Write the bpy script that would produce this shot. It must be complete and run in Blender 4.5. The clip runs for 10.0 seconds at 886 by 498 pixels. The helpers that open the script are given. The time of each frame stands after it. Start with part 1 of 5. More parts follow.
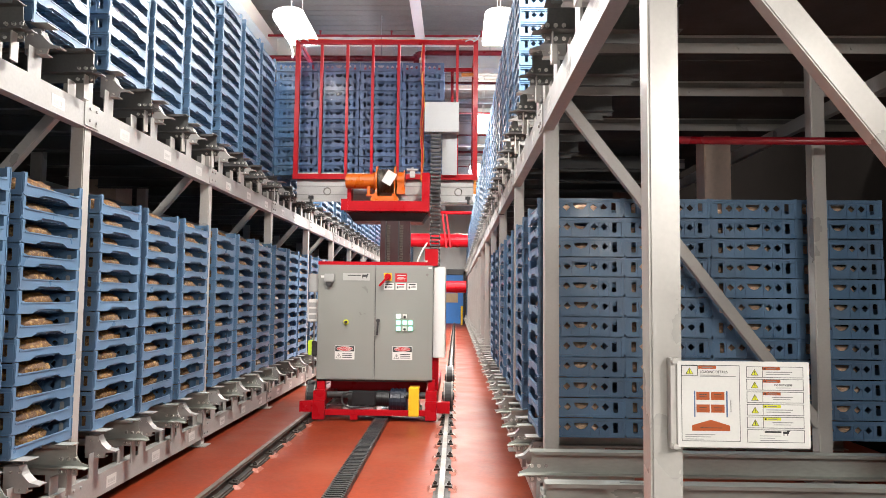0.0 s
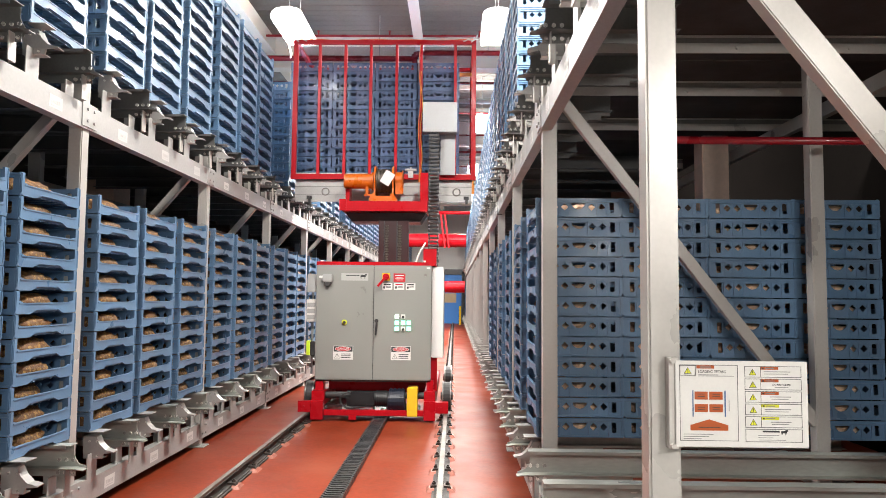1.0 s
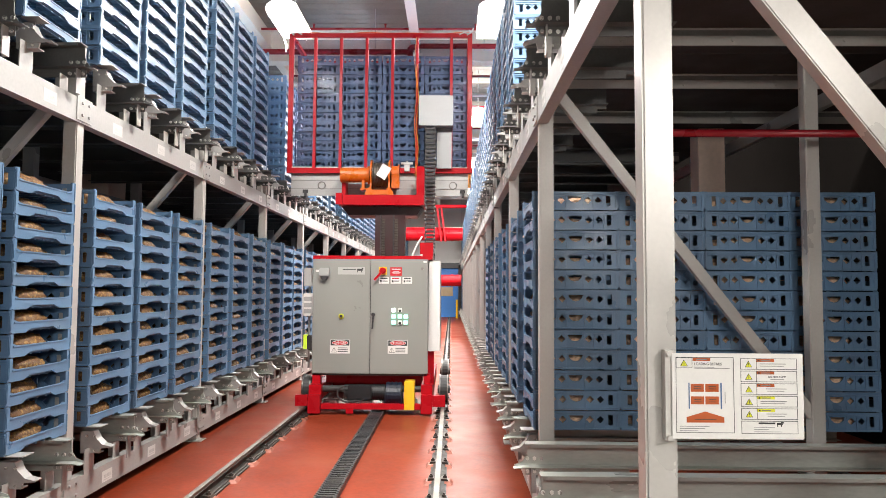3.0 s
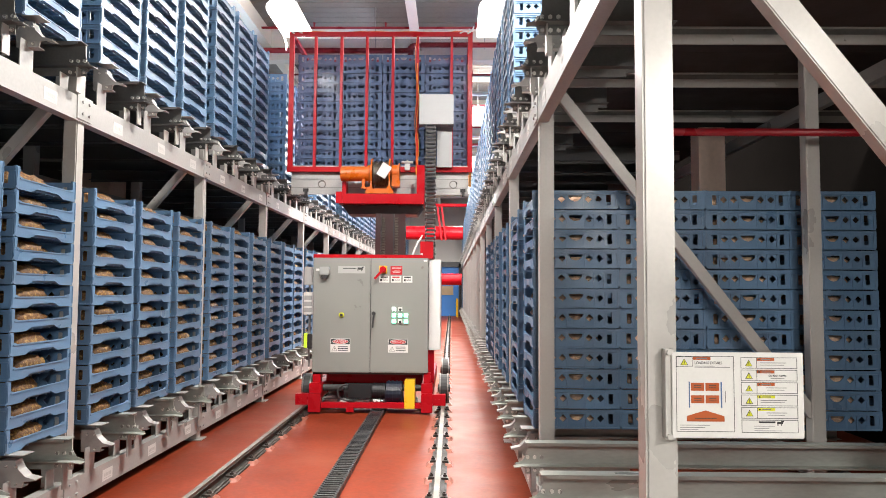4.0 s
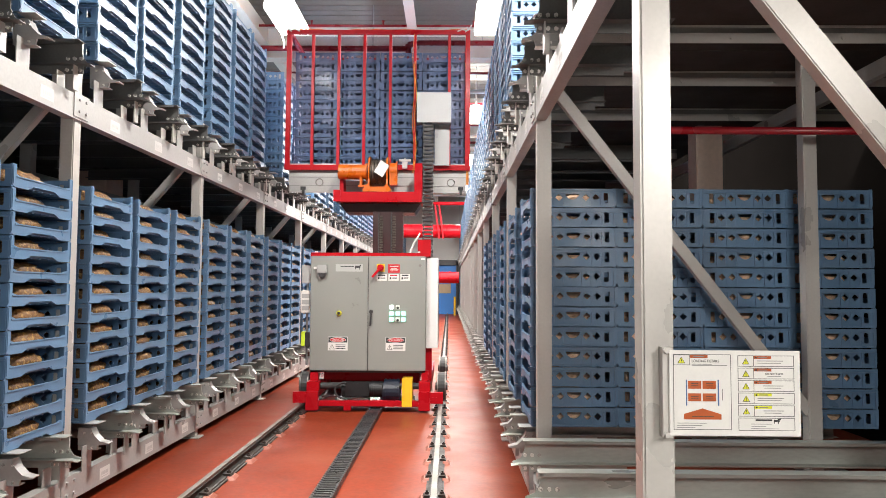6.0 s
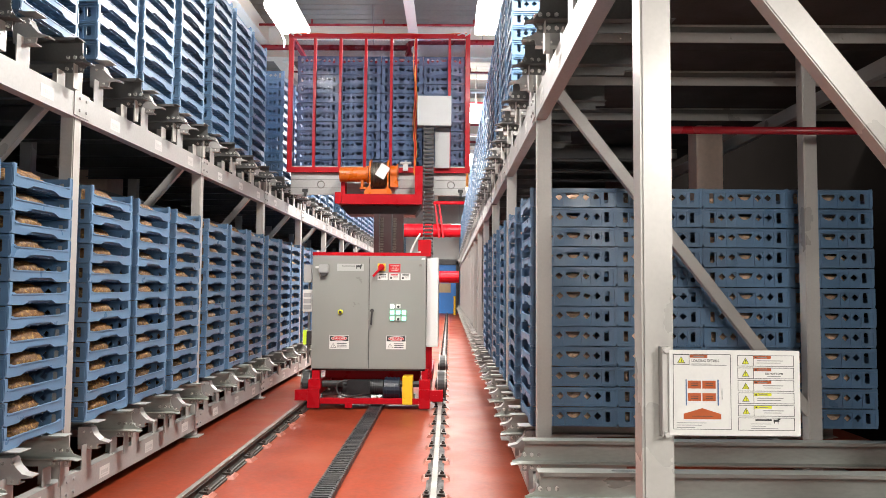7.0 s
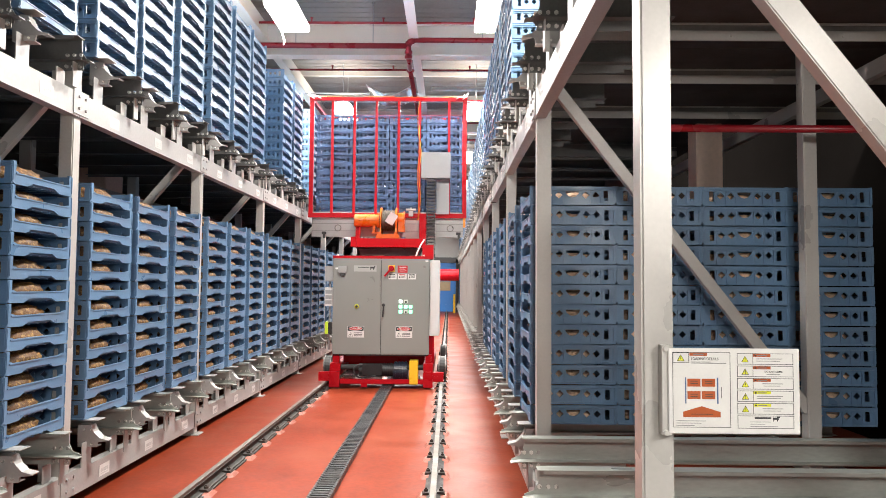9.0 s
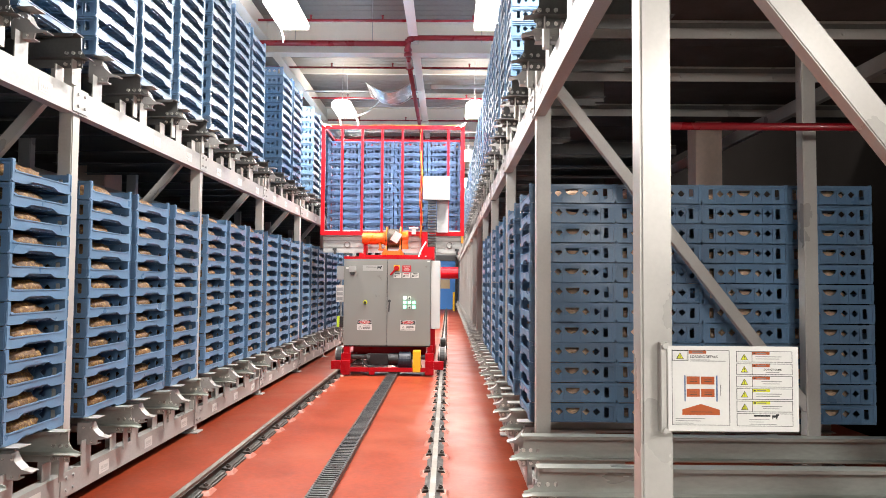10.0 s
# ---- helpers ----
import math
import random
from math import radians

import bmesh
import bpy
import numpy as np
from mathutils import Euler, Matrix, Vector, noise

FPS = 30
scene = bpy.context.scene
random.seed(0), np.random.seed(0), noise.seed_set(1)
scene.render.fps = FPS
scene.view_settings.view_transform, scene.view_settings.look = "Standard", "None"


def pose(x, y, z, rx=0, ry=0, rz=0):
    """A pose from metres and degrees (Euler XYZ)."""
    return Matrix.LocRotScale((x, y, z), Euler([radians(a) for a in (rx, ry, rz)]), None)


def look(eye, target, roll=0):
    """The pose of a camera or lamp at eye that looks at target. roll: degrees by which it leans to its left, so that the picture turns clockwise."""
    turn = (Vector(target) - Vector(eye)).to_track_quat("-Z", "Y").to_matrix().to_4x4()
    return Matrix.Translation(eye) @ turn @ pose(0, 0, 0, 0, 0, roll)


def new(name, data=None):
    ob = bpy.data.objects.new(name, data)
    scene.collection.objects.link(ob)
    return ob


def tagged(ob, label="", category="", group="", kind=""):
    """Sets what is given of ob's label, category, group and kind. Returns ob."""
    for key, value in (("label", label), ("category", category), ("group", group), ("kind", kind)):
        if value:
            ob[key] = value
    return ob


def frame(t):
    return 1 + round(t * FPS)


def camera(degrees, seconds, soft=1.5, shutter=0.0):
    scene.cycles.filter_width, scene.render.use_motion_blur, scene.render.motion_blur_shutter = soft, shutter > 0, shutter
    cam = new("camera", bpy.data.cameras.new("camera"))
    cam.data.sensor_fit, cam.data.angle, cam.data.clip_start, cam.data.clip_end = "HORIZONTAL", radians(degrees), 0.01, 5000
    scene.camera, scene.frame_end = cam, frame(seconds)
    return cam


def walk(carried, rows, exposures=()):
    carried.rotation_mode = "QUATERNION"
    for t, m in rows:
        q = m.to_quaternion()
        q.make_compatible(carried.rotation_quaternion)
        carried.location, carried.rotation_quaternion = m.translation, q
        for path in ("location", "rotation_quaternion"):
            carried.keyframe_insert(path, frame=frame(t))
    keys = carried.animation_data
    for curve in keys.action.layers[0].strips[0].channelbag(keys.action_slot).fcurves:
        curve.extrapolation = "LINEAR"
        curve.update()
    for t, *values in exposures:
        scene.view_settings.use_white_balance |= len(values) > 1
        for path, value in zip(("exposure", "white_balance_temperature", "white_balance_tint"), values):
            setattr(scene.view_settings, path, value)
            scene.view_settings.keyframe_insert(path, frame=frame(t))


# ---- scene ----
cam = camera(63.4, 10.0, soft=0.5)
EYE = (0.0, 0.0, 1.68)
# seconds, turn to the left, tilt up, lean (degrees)
TURNS = [
    (0.0, 1.080, 3.852, 0.573), (0.5, 1.041, 3.855, 0.571), (1.0, 0.946, 3.858, 0.508), (1.5, 0.880, 3.702, 0.400),
    (2.0, 0.660, 3.649, 0.385), (2.5, 0.655, 3.487, 0.302), (4.0, 0.692, 3.260, 0.323), (4.5, 0.626, 3.218, 0.303),
    (5.0, 0.530, 3.100, 0.295), (5.5, 0.512, 3.135, 0.305), (7.0, 0.495, 3.069, 0.415), (7.5, 0.550, 3.074, 0.404),
    (8.0, 0.520, 2.989, 0.385), (8.5, 0.488, 2.935, 0.425), (9.0, 0.472, 2.915, 0.428), (9.5, 0.435, 2.797, 0.429),
    (10.0, 0.426, 2.747, 0.430)]


def aim(yaw, tilt, lean):
    y, p = radians(yaw), radians(tilt)
    way = Vector((-math.sin(y) * math.cos(p), math.cos(y) * math.cos(p), math.sin(p)))
    return look(EYE, Vector(EYE) + way * 10, lean)


walk(cam, [(t, aim(a, b, c)) for t, a, b, c in TURNS])

# ---- light ----
scene.view_settings.exposure = 0.0
world = bpy.data.worlds.new("world")
scene.world = world
world.use_nodes = True
world.node_tree.nodes["Background"].inputs[0].default_value = (0.9, 0.95, 1.0, 1)
world.node_tree.nodes["Background"].inputs[1].default_value = 0.008
LAMP_Z = 6.6
LAMP_SPOTS = [(x, y) for y in (5.55, 12.95, 20.35, 27.75, 35.15) for x in (-3.0, 0.74)]
FILL_SPOTS = [(2.2, -0.9, 3.25), (0.5, -2.4, 3.25)]    # unseen low fill lamps, added before the racks to light their near ends
for x, y, z, power in [(x, y, LAMP_Z, (1240 if x > 0 else 960) * (0.66 if y < 10 else 1.0)) for x, y in LAMP_SPOTS] + [(x, y, z, 262) for x, y, z in FILL_SPOTS]:
    data = bpy.data.lights.new("lamp_light", "AREA")
    data.shape, data.size, data.size_y, data.energy, data.color = "RECTANGLE", 0.52, 1.25, power, (1.0, 0.950, 0.895)
    lamp = new("lamp_light", data)
    lamp.matrix_world = pose(x, y, z - 0.07, 0 if z > 5 else 20)
    tagged(lamp, "white light of a high bay lamp or an added fill lamp", "light")
    if z > 5:                                             # an upward light added on each high bay lamp brightens the ceiling
        data = bpy.data.lights.new("lamp_uplight", "AREA")
        data.shape, data.size, data.size_y, data.energy, data.color = "RECTANGLE", 0.4, 1.2, power * 0.058, (1.0, 0.94, 0.86)
        lamp = new("lamp_uplight", data)
        lamp.matrix_world = pose(x, y, z + 0.21, 180)
        tagged(lamp, "upward light added on a high bay lamp for the ceiling", "light")


# ---- materials ----
def material(name, color, rough=0.5, metal=0.0, vary=0.1, scale=8.0, fine=120.0, bump=0.02, rough_vary=0.15, island=0.0,
             dirt=None, dirt_amount=0.0, coat=0.0, transmission=0.0, stretch=(1, 1, 1)):
    """Two scales of noise vary a colour and its gloss; fine relief by bump; dirt in patches."""
    m = bpy.data.materials.new(name)
    m.use_nodes = True
    nt = m.node_tree
    b = nt.nodes["Principled BSDF"]
    link, node = nt.links.new, nt.nodes.new
    co = node("ShaderNodeTexCoord")
    mp = node("ShaderNodeMapping")
    mp.inputs["Scale"].default_value = stretch
    link(co.outputs["Object"], mp.inputs["Vector"])
    info = node("ShaderNodeObjectInfo")
    shift = node("ShaderNodeVectorMath")
    shift.operation = "MULTIPLY_ADD"
    link(mp.outputs[0], shift.inputs[0])
    shift.inputs[1].default_value = (1, 1, 1)
    sc = node("ShaderNodeVectorMath")
    sc.operation = "SCALE"
    sc.inputs[0].default_value = (13.0, 7.0, 5.0)
    link(info.outputs["Random"], sc.inputs["Scale"])
    link(sc.outputs[0], shift.inputs[2])
    n1, n2 = node("ShaderNodeTexNoise"), node("ShaderNodeTexNoise")
    for n, s, d in ((n1, scale, 5.0), (n2, fine, 3.0)):
        n.inputs["Scale"].default_value, n.inputs["Detail"].default_value = s, d
        link(shift.outputs[0], n.inputs["Vector"])
    add = node("ShaderNodeMath")
    add.operation = "ADD"
    link(n1.outputs["Fac"], add.inputs[0])
    link(n2.outputs["Fac"], add.inputs[1])
    rng = node("ShaderNodeMapRange")
    rng.inputs["From Min"].default_value, rng.inputs["From Max"].default_value = 0.6, 1.4
    rng.inputs["To Min"].default_value, rng.inputs["To Max"].default_value = 1 - vary, 1 + vary
    link(add.outputs[0], rng.inputs["Value"])
    val = rng.outputs[0]
    if island:
        r2 = node("ShaderNodeMapRange")
        r2.inputs["To Min"].default_value, r2.inputs["To Max"].default_value = 1 - island, 1 + island
        link(info.outputs["Random"], r2.inputs["Value"])
        mul = node("ShaderNodeMath")
        mul.operation = "MULTIPLY"
        link(val, mul.inputs[0])
        link(r2.outputs[0], mul.inputs[1])
        val = mul.outputs[0]
    hue = node("ShaderNodeVectorMath")
    hue.operation = "SCALE"
    hue.inputs[0].default_value = color
    link(val, hue.inputs["Scale"])
    out = hue.outputs[0]
    if dirt:
        n3 = node("ShaderNodeTexNoise")
        n3.inputs["Scale"].default_value, n3.inputs["Detail"].default_value = scale * 0.45, 8.0
        link(shift.outputs[0], n3.inputs["Vector"])
        r3 = node("ShaderNodeMapRange")
        r3.inputs["From Min"].default_value, r3.inputs["From Max"].default_value = 0.5, 0.75
        r3.inputs["To Max"].default_value = dirt_amount
        link(n3.outputs["Fac"], r3.inputs["Value"])
        mix = node("ShaderNodeMix")
        mix.data_type = "RGBA"
        mix.inputs["B"].default_value = (*dirt, 1)
        link(r3.outputs[0], mix.inputs["Factor"])
        link(out, mix.inputs["A"])
        out = mix.outputs["Result"]
    link(out, b.inputs["Base Color"])
    rr = node("ShaderNodeMapRange")
    rr.inputs["From Min"].default_value, rr.inputs["From Max"].default_value = 0.3, 0.7
    rr.inputs["To Min"].default_value, rr.inputs["To Max"].default_value = max(rough - rough_vary, 0.02), min(rough + rough_vary, 1)
    link(n1.outputs["Fac"], rr.inputs["Value"])
    link(rr.outputs[0], b.inputs["Roughness"])
    b.inputs["Metallic"].default_value = metal
    b.inputs["Coat Weight"].default_value = coat
    b.inputs["Transmission Weight"].default_value = transmission
    if bump:
        bp = node("ShaderNodeBump")
        bp.inputs["Strength"].default_value, bp.inputs["Distance"].default_value = 0.5, bump
        link(n2.outputs["Fac"], bp.inputs["Height"])
        link(bp.outputs[0], b.inputs["Normal"])
    return m


def glow(name, color, strength):
    m = bpy.data.materials.new(name)
    m.use_nodes = True
    b = m.node_tree.nodes["Principled BSDF"]
    b.inputs["Base Color"].default_value = (*color, 1)
    b.inputs["Emission Color"].default_value = (*color, 1)
    b.inputs["Emission Strength"].default_value = strength
    return m


TRAY_BLUE = material("tray_plastic", (0.112, 0.208, 0.336), 0.40, vary=0.08, scale=5, fine=90, bump=0.001, island=0.09, dirt=(0.16, 0.17, 0.18), dirt_amount=0.3)
LIGHT_STEEL = material("galvanised_steel", (0.385, 0.38, 0.368), 0.42, 0.2, vary=0.1, scale=3, fine=45, bump=0.0006, dirt=(0.34, 0.33, 0.31), dirt_amount=0.4)
POST_STEEL = material("post_steel", (0.47, 0.455, 0.428), 0.4, 0.2, vary=0.06, scale=2.5, fine=60, bump=0.0006, dirt=(0.42, 0.39, 0.35), dirt_amount=0.3)
RAIL_STEEL = material("rail_steel", (0.17, 0.157, 0.14), 0.46, 0.8, vary=0.15, scale=4, fine=60, bump=0.001, dirt=(0.13, 0.10, 0.08), dirt_amount=0.5)
RAIL_SIDE = material("rail_side_steel", (0.026, 0.022, 0.019), 0.65, 0.0, vary=0.25, scale=6, fine=60, bump=0.002, dirt=(0.06, 0.035, 0.022), dirt_amount=0.6)
BLACK_PLASTIC = material("black_plastic", (0.025, 0.025, 0.027), 0.45, vary=0.2, scale=10, fine=150, bump=0.001, dirt=(0.10, 0.09, 0.08), dirt_amount=0.3)
RED_PAINT = material("red_paint", (0.37, 0.005, 0.011), 0.36, vary=0.10, scale=4, fine=60, bump=0.0008, coat=0.0, dirt=(0.25, 0.01, 0.012), dirt_amount=0.3)
RED_PIPE = material("red_pipe_paint", (0.25, 0.006, 0.013), 0.35, vary=0.08, scale=4, fine=60, bump=0.0008, coat=0.15)
ORANGE_PAINT = material("orange_paint", (0.52, 0.105, 0.006), 0.35, vary=0.08, scale=8, fine=80, bump=0.0008, coat=0.2)
FLOOR_RED = material("red_floor_paint", (0.185, 0.030, 0.012), 0.42, vary=0.26, scale=1.8, fine=24, bump=0.0006, rough_vary=0.07, dirt=(0.25, 0.060, 0.030), dirt_amount=0.75)
CABINET_GREY = material("cabinet_grey_paint", (0.228, 0.23, 0.213), 0.42, vary=0.04, scale=3, fine=200, bump=0.0005)
WHITE_PAINT = material("white_paint", (0.64, 0.64, 0.62), 0.45, vary=0.05, scale=3, fine=80, bump=0.0006)
CEILING_GREY = material("ceiling_deck_paint", (0.175, 0.152, 0.134), 0.6, vary=0.12, scale=0.8, fine=20, bump=0.001)
WALL_WHITE = material("wall_panel_paint", (0.52, 0.5, 0.475), 0.6, vary=0.08, scale=0.6, fine=15, bump=0.001)
COLUMN_PINK = material("column_paint", (0.74, 0.56, 0.46), 0.6, vary=0.1, scale=1.5, fine=25, bump=0.001)
BREAD = material("bread_crust", (0.105, 0.043, 0.008), 0.6, vary=0.5, scale=95, fine=240, bump=0.008, island=0.25, dirt=(0.54, 0.32, 0.085), dirt_amount=0.8)
RUBBER = material("dark_rubber", (0.03, 0.03, 0.03), 0.6, vary=0.2, scale=12, fine=90, bump=0.001)
CREAM_PAINT = material("cream_paint", (0.8, 0.725, 0.63), 0.5, vary=0.06, scale=1.5, fine=40, bump=0.0006, dirt=(0.55, 0.50, 0.43), dirt_amount=0.3)
SHEET_WHITE = material("plastic_sheet", (0.80, 0.80, 0.79), 0.22, vary=0.06, scale=5, fine=50, bump=0.001, transmission=0.75)
DARK_STEEL = material("dark_arm_steel", (0.24, 0.236, 0.228), 0.45, 0.45, vary=0.14, scale=4, fine=60, bump=0.0006, dirt=(0.2, 0.195, 0.19), dirt_amount=0.4)
CONCRETE = material("grey_concrete", (0.36, 0.35, 0.33), 0.7, vary=0.12, scale=1.2, fine=40, bump=0.001)
# wall black stands in for the unlit depth behind the right rack
UNLIT_WALL = material("unlit_wall_black", (0.007, 0.006, 0.0055), 0.9, vary=0.2, scale=2, fine=30, bump=0.001)
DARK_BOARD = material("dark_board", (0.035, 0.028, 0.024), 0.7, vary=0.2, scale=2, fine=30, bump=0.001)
# same steel as the lower arms, darkened for the shade on the upper ones
SHADED_STEEL = material("shaded_arm_steel", (0.15, 0.15, 0.145), 0.45, 0.35, vary=0.14, scale=4, fine=60, bump=0.0006, dirt=(0.17, 0.165, 0.16), dirt_amount=0.4)
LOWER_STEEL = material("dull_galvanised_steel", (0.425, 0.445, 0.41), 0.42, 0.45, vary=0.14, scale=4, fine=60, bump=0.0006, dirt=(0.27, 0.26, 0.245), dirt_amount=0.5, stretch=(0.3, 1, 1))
LABEL_INK = material("faded_ink", (0.50, 0.49, 0.47), 0.6, vary=0.1, scale=30, fine=200, bump=0.0)
PALE_GREY = material("pale_grey_paint", (0.33, 0.335, 0.34), 0.35, 0.1, vary=0.07, scale=3, fine=80, bump=0.0006)
BOLT_STEEL = material("bolt_zinc", (0.75, 0.74, 0.70), 0.3, 0.6, vary=0.05, scale=20, fine=90, bump=0.0)
LABEL_WHITE = material("label_white", (0.64, 0.63, 0.605), 0.45, vary=0.04, scale=12, fine=120, bump=0.0)
INK = material("black_ink", (0.03, 0.03, 0.032), 0.5, vary=0.1, scale=30, fine=200, bump=0.0)
SIGN_ORANGE = material("sign_orange", (0.37, 0.072, 0.009), 0.45, vary=0.04, scale=12, fine=120, bump=0.0)
SIGN_YELLOW = material("sign_yellow", (0.58, 0.58, 0.02), 0.45, vary=0.04, scale=12, fine=120, bump=0.0)
SIGN_RED = material("sign_red", (0.46, 0.012, 0.02), 0.4, vary=0.04, scale=12, fine=120, bump=0.0)
SIGN_BLUE = material("sign_blue", (0.06, 0.12, 0.25), 0.45, vary=0.04, scale=12, fine=120, bump=0.0)
GUARD_YELLOW = material("yellow_paint", (0.78, 0.46, 0.02), 0.4, vary=0.08, scale=6, fine=80, bump=0.0006)
MOTOR_BLACK = material("motor_black", (0.006, 0.0065, 0.008), 0.55, vary=0.15, scale=9, fine=100, bump=0.001)
MOTOR_BLUE = material("motor_blue", (0.006, 0.01, 0.022), 0.4, vary=0.15, scale=9, fine=100, bump=0.001)
MAST_DARK = material("mast_dark_red", (0.028, 0.004, 0.005), 0.4, 0.1, vary=0.15, scale=5, fine=70, bump=0.0008, dirt=(0.04, 0.03, 0.03), dirt_amount=0.6)
DRUM_STEEL = material("greasy_cable", (0.10, 0.085, 0.07), 0.45, 0.6, vary=0.3, scale=20, fine=120, bump=0.001, dirt=(0.03, 0.025, 0.02), dirt_amount=0.6)
WHEEL_STEEL = material("wheel_steel", (0.22, 0.205, 0.19), 0.4, 0.8, vary=0.15, scale=8, fine=100, bump=0.0006, dirt=(0.08, 0.07, 0.06), dirt_amount=0.6)
CABLE_ORANGE = material("orange_cable", (0.58, 0.13, 0.012), 0.45, vary=0.1, scale=8, fine=80, bump=0.0)
PLATE_GREY = material("pale_plate", (0.37, 0.37, 0.355), 0.4, vary=0.05, scale=12, fine=120, bump=0.0)
PRINT_GREY = material("grey_print", (0.17, 0.17, 0.17), 0.5, vary=0.1, scale=30, fine=200, bump=0.0)
ARM_ORANGE = material("light_orange_paint", (0.78, 0.27, 0.02), 0.4, vary=0.08, scale=8, fine=80, bump=0.0006)
LABEL_FADED = material("faded_label", (0.53, 0.52, 0.50), 0.45, vary=0.06, scale=12, fine=120, bump=0.0)
CABLE_YELLOW = material("yellow_cable", (0.62, 0.30, 0.03), 0.45, vary=0.1, scale=8, fine=80, bump=0.0)
DOOR_BLUE = material("door_blue", (0.03, 0.19, 0.55), 0.45, vary=0.08, scale=2, fine=40, bump=0.0006)
CLIP_STEEL = material("rail_clip_steel", (0.045, 0.038, 0.034), 0.5, 0.3, vary=0.3, scale=14, fine=90, bump=0.001, dirt=(0.10, 0.07, 0.055), dirt_amount=0.5)
GROUT = material("painted_grout", (0.27, 0.085, 0.055), 0.5, vary=0.15, scale=12, fine=90, bump=0.002)
CHAIN_GREY = material("chain_plastic", (0.028, 0.028, 0.03), 0.4, vary=0.25, scale=14, fine=120, bump=0.0006, dirt=(0.13, 0.12, 0.11), dirt_amount=0.5)
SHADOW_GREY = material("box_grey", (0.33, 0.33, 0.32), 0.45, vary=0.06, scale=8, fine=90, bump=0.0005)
TAN = material("tan_board", (0.42, 0.31, 0.18), 0.6, vary=0.15, scale=5, fine=60, bump=0.0008)
PALE_BREAD = material("pale_bread", (0.70, 0.48, 0.33), 0.65, vary=0.4, scale=20, fine=90, bump=0.003, island=0.2)
GREEN_GLOW = glow("green_button_light", (0.35, 1.0, 0.65), 1.6)
WHITE_GLOW = glow("white_button_light", (0.85, 1.0, 0.9), 1.3)
LIME = material("lime_plastic", (0.62, 0.85, 0.05), 0.4, vary=0.05, scale=8, fine=80, bump=0.0)
CLEAR = material("clear_sheet", (0.52, 0.50, 0.58), 0.06, vary=0.01, scale=2, fine=30, bump=0.0, rough_vary=0.03, transmission=1.0)
UNLIT_WALL.node_tree.nodes["Principled BSDF"].inputs["Specular IOR Level"].default_value = 0.0
FLOOR_RED.node_tree.nodes["Principled BSDF"].inputs["Specular IOR Level"].default_value = 0.09
RED_PAINT.node_tree.nodes["Principled BSDF"].inputs["Specular IOR Level"].default_value = 0.15
# lamp bodies glow as well, to imitate the bloom round a lamp
LAMP_SIDE = glow("lamp_bloom", (1.0, 0.985, 0.95), 4.0)
LAMP_GLOW = glow("lamp_diffuser", (1.0, 0.985, 0.95), 14.0)


# ---- mesh helpers ----
def box(bm, x0, x1, y0, y1, z0, z1, m=None):
    v = [bm.verts.new((m @ Vector(c)) if m else c) for c in
         ((x0, y0, z0), (x1, y0, z0), (x1, y1, z0), (x0, y1, z0), (x0, y0, z1), (x1, y0, z1), (x1, y1, z1), (x0, y1, z1))]
    for f in ((3, 2, 1, 0), (4, 5, 6, 7), (0, 1, 5, 4), (1, 2, 6, 5), (2, 3, 7, 6), (3, 0, 4, 7)):
        bm.faces.new([v[i] for i in f])


def bar(bm, a, b, w, h, up=(0, 0, 1)):
    """A square-section bar from a to b; w across, h along the up side."""
    a, b = Vector(a), Vector(b)
    d = (b - a).normalized()
    side = d.cross(Vector(up)).normalized()
    top = side.cross(d)
    ends = []
    for p in (a, b):
        ends.append([bm.verts.new(p + side * sx * w / 2 + top * sz * h / 2) for sx, sz in ((-1, -1), (1, -1), (1, 1), (-1, 1))])
    p, q = ends
    bm.faces.new(p)
    bm.faces.new(q[::-1])
    for i in range(4):
        bm.faces.new((p[i], q[i], q[(i + 1) % 4], p[(i + 1) % 4]))


def rod(bm, a, b, r, seg=12, r2=None, caps=True):
    a, b = Vector(a), Vector(b)
    m = (b - a).to_track_quat("Z", "Y").to_matrix().to_4x4()
    m.translation = (a + b) / 2
    bmesh.ops.create_cone(bm, cap_ends=caps, segments=seg, radius1=r, radius2=r if r2 is None else r2, depth=(b - a).length, matrix=m)


def tube(bm, pts, r, seg=8):
    """One bent tube through the points."""
    pts = [Vector(p) for p in pts]
    rings = []
    for i, p in enumerate(pts):
        d = (pts[min(i + 1, len(pts) - 1)] - pts[max(i - 1, 0)]).normalized()
        u = d.orthogonal().normalized() if not rings else (u - d * u.dot(d)).normalized()
        w = d.cross(u)
        rings.append([bm.verts.new(p + (u * math.cos(2 * math.pi * k / seg) + w * math.sin(2 * math.pi * k / seg)) * r) for k in range(seg)])
    for a, c in zip(rings, rings[1:]):
        for k in range(seg):
            bm.faces.new((a[k], a[(k + 1) % seg], c[(k + 1) % seg], c[k]))
    bm.faces.new(rings[0][::-1])
    bm.faces.new(rings[-1])


def prism(bm, pts, axis, a0, a1):
    """A flat outline pushed along an axis ('x': points are y, z; 'y': x, z; 'z': x, y)."""
    def at(p, a):
        return {"x": (a, p[0], p[1]), "y": (p[0], a, p[1]), "z": (p[0], p[1], a)}[axis]
    lo = [bm.verts.new(at(p, a0)) for p in pts]
    hi = [bm.verts.new(at(p, a1)) for p in pts]
    n = len(pts)
    bm.faces.new(lo[::-1])
    bm.faces.new(hi)
    for i in range(n):
        bm.faces.new((lo[i], lo[(i + 1) % n], hi[(i + 1) % n], hi[i]))


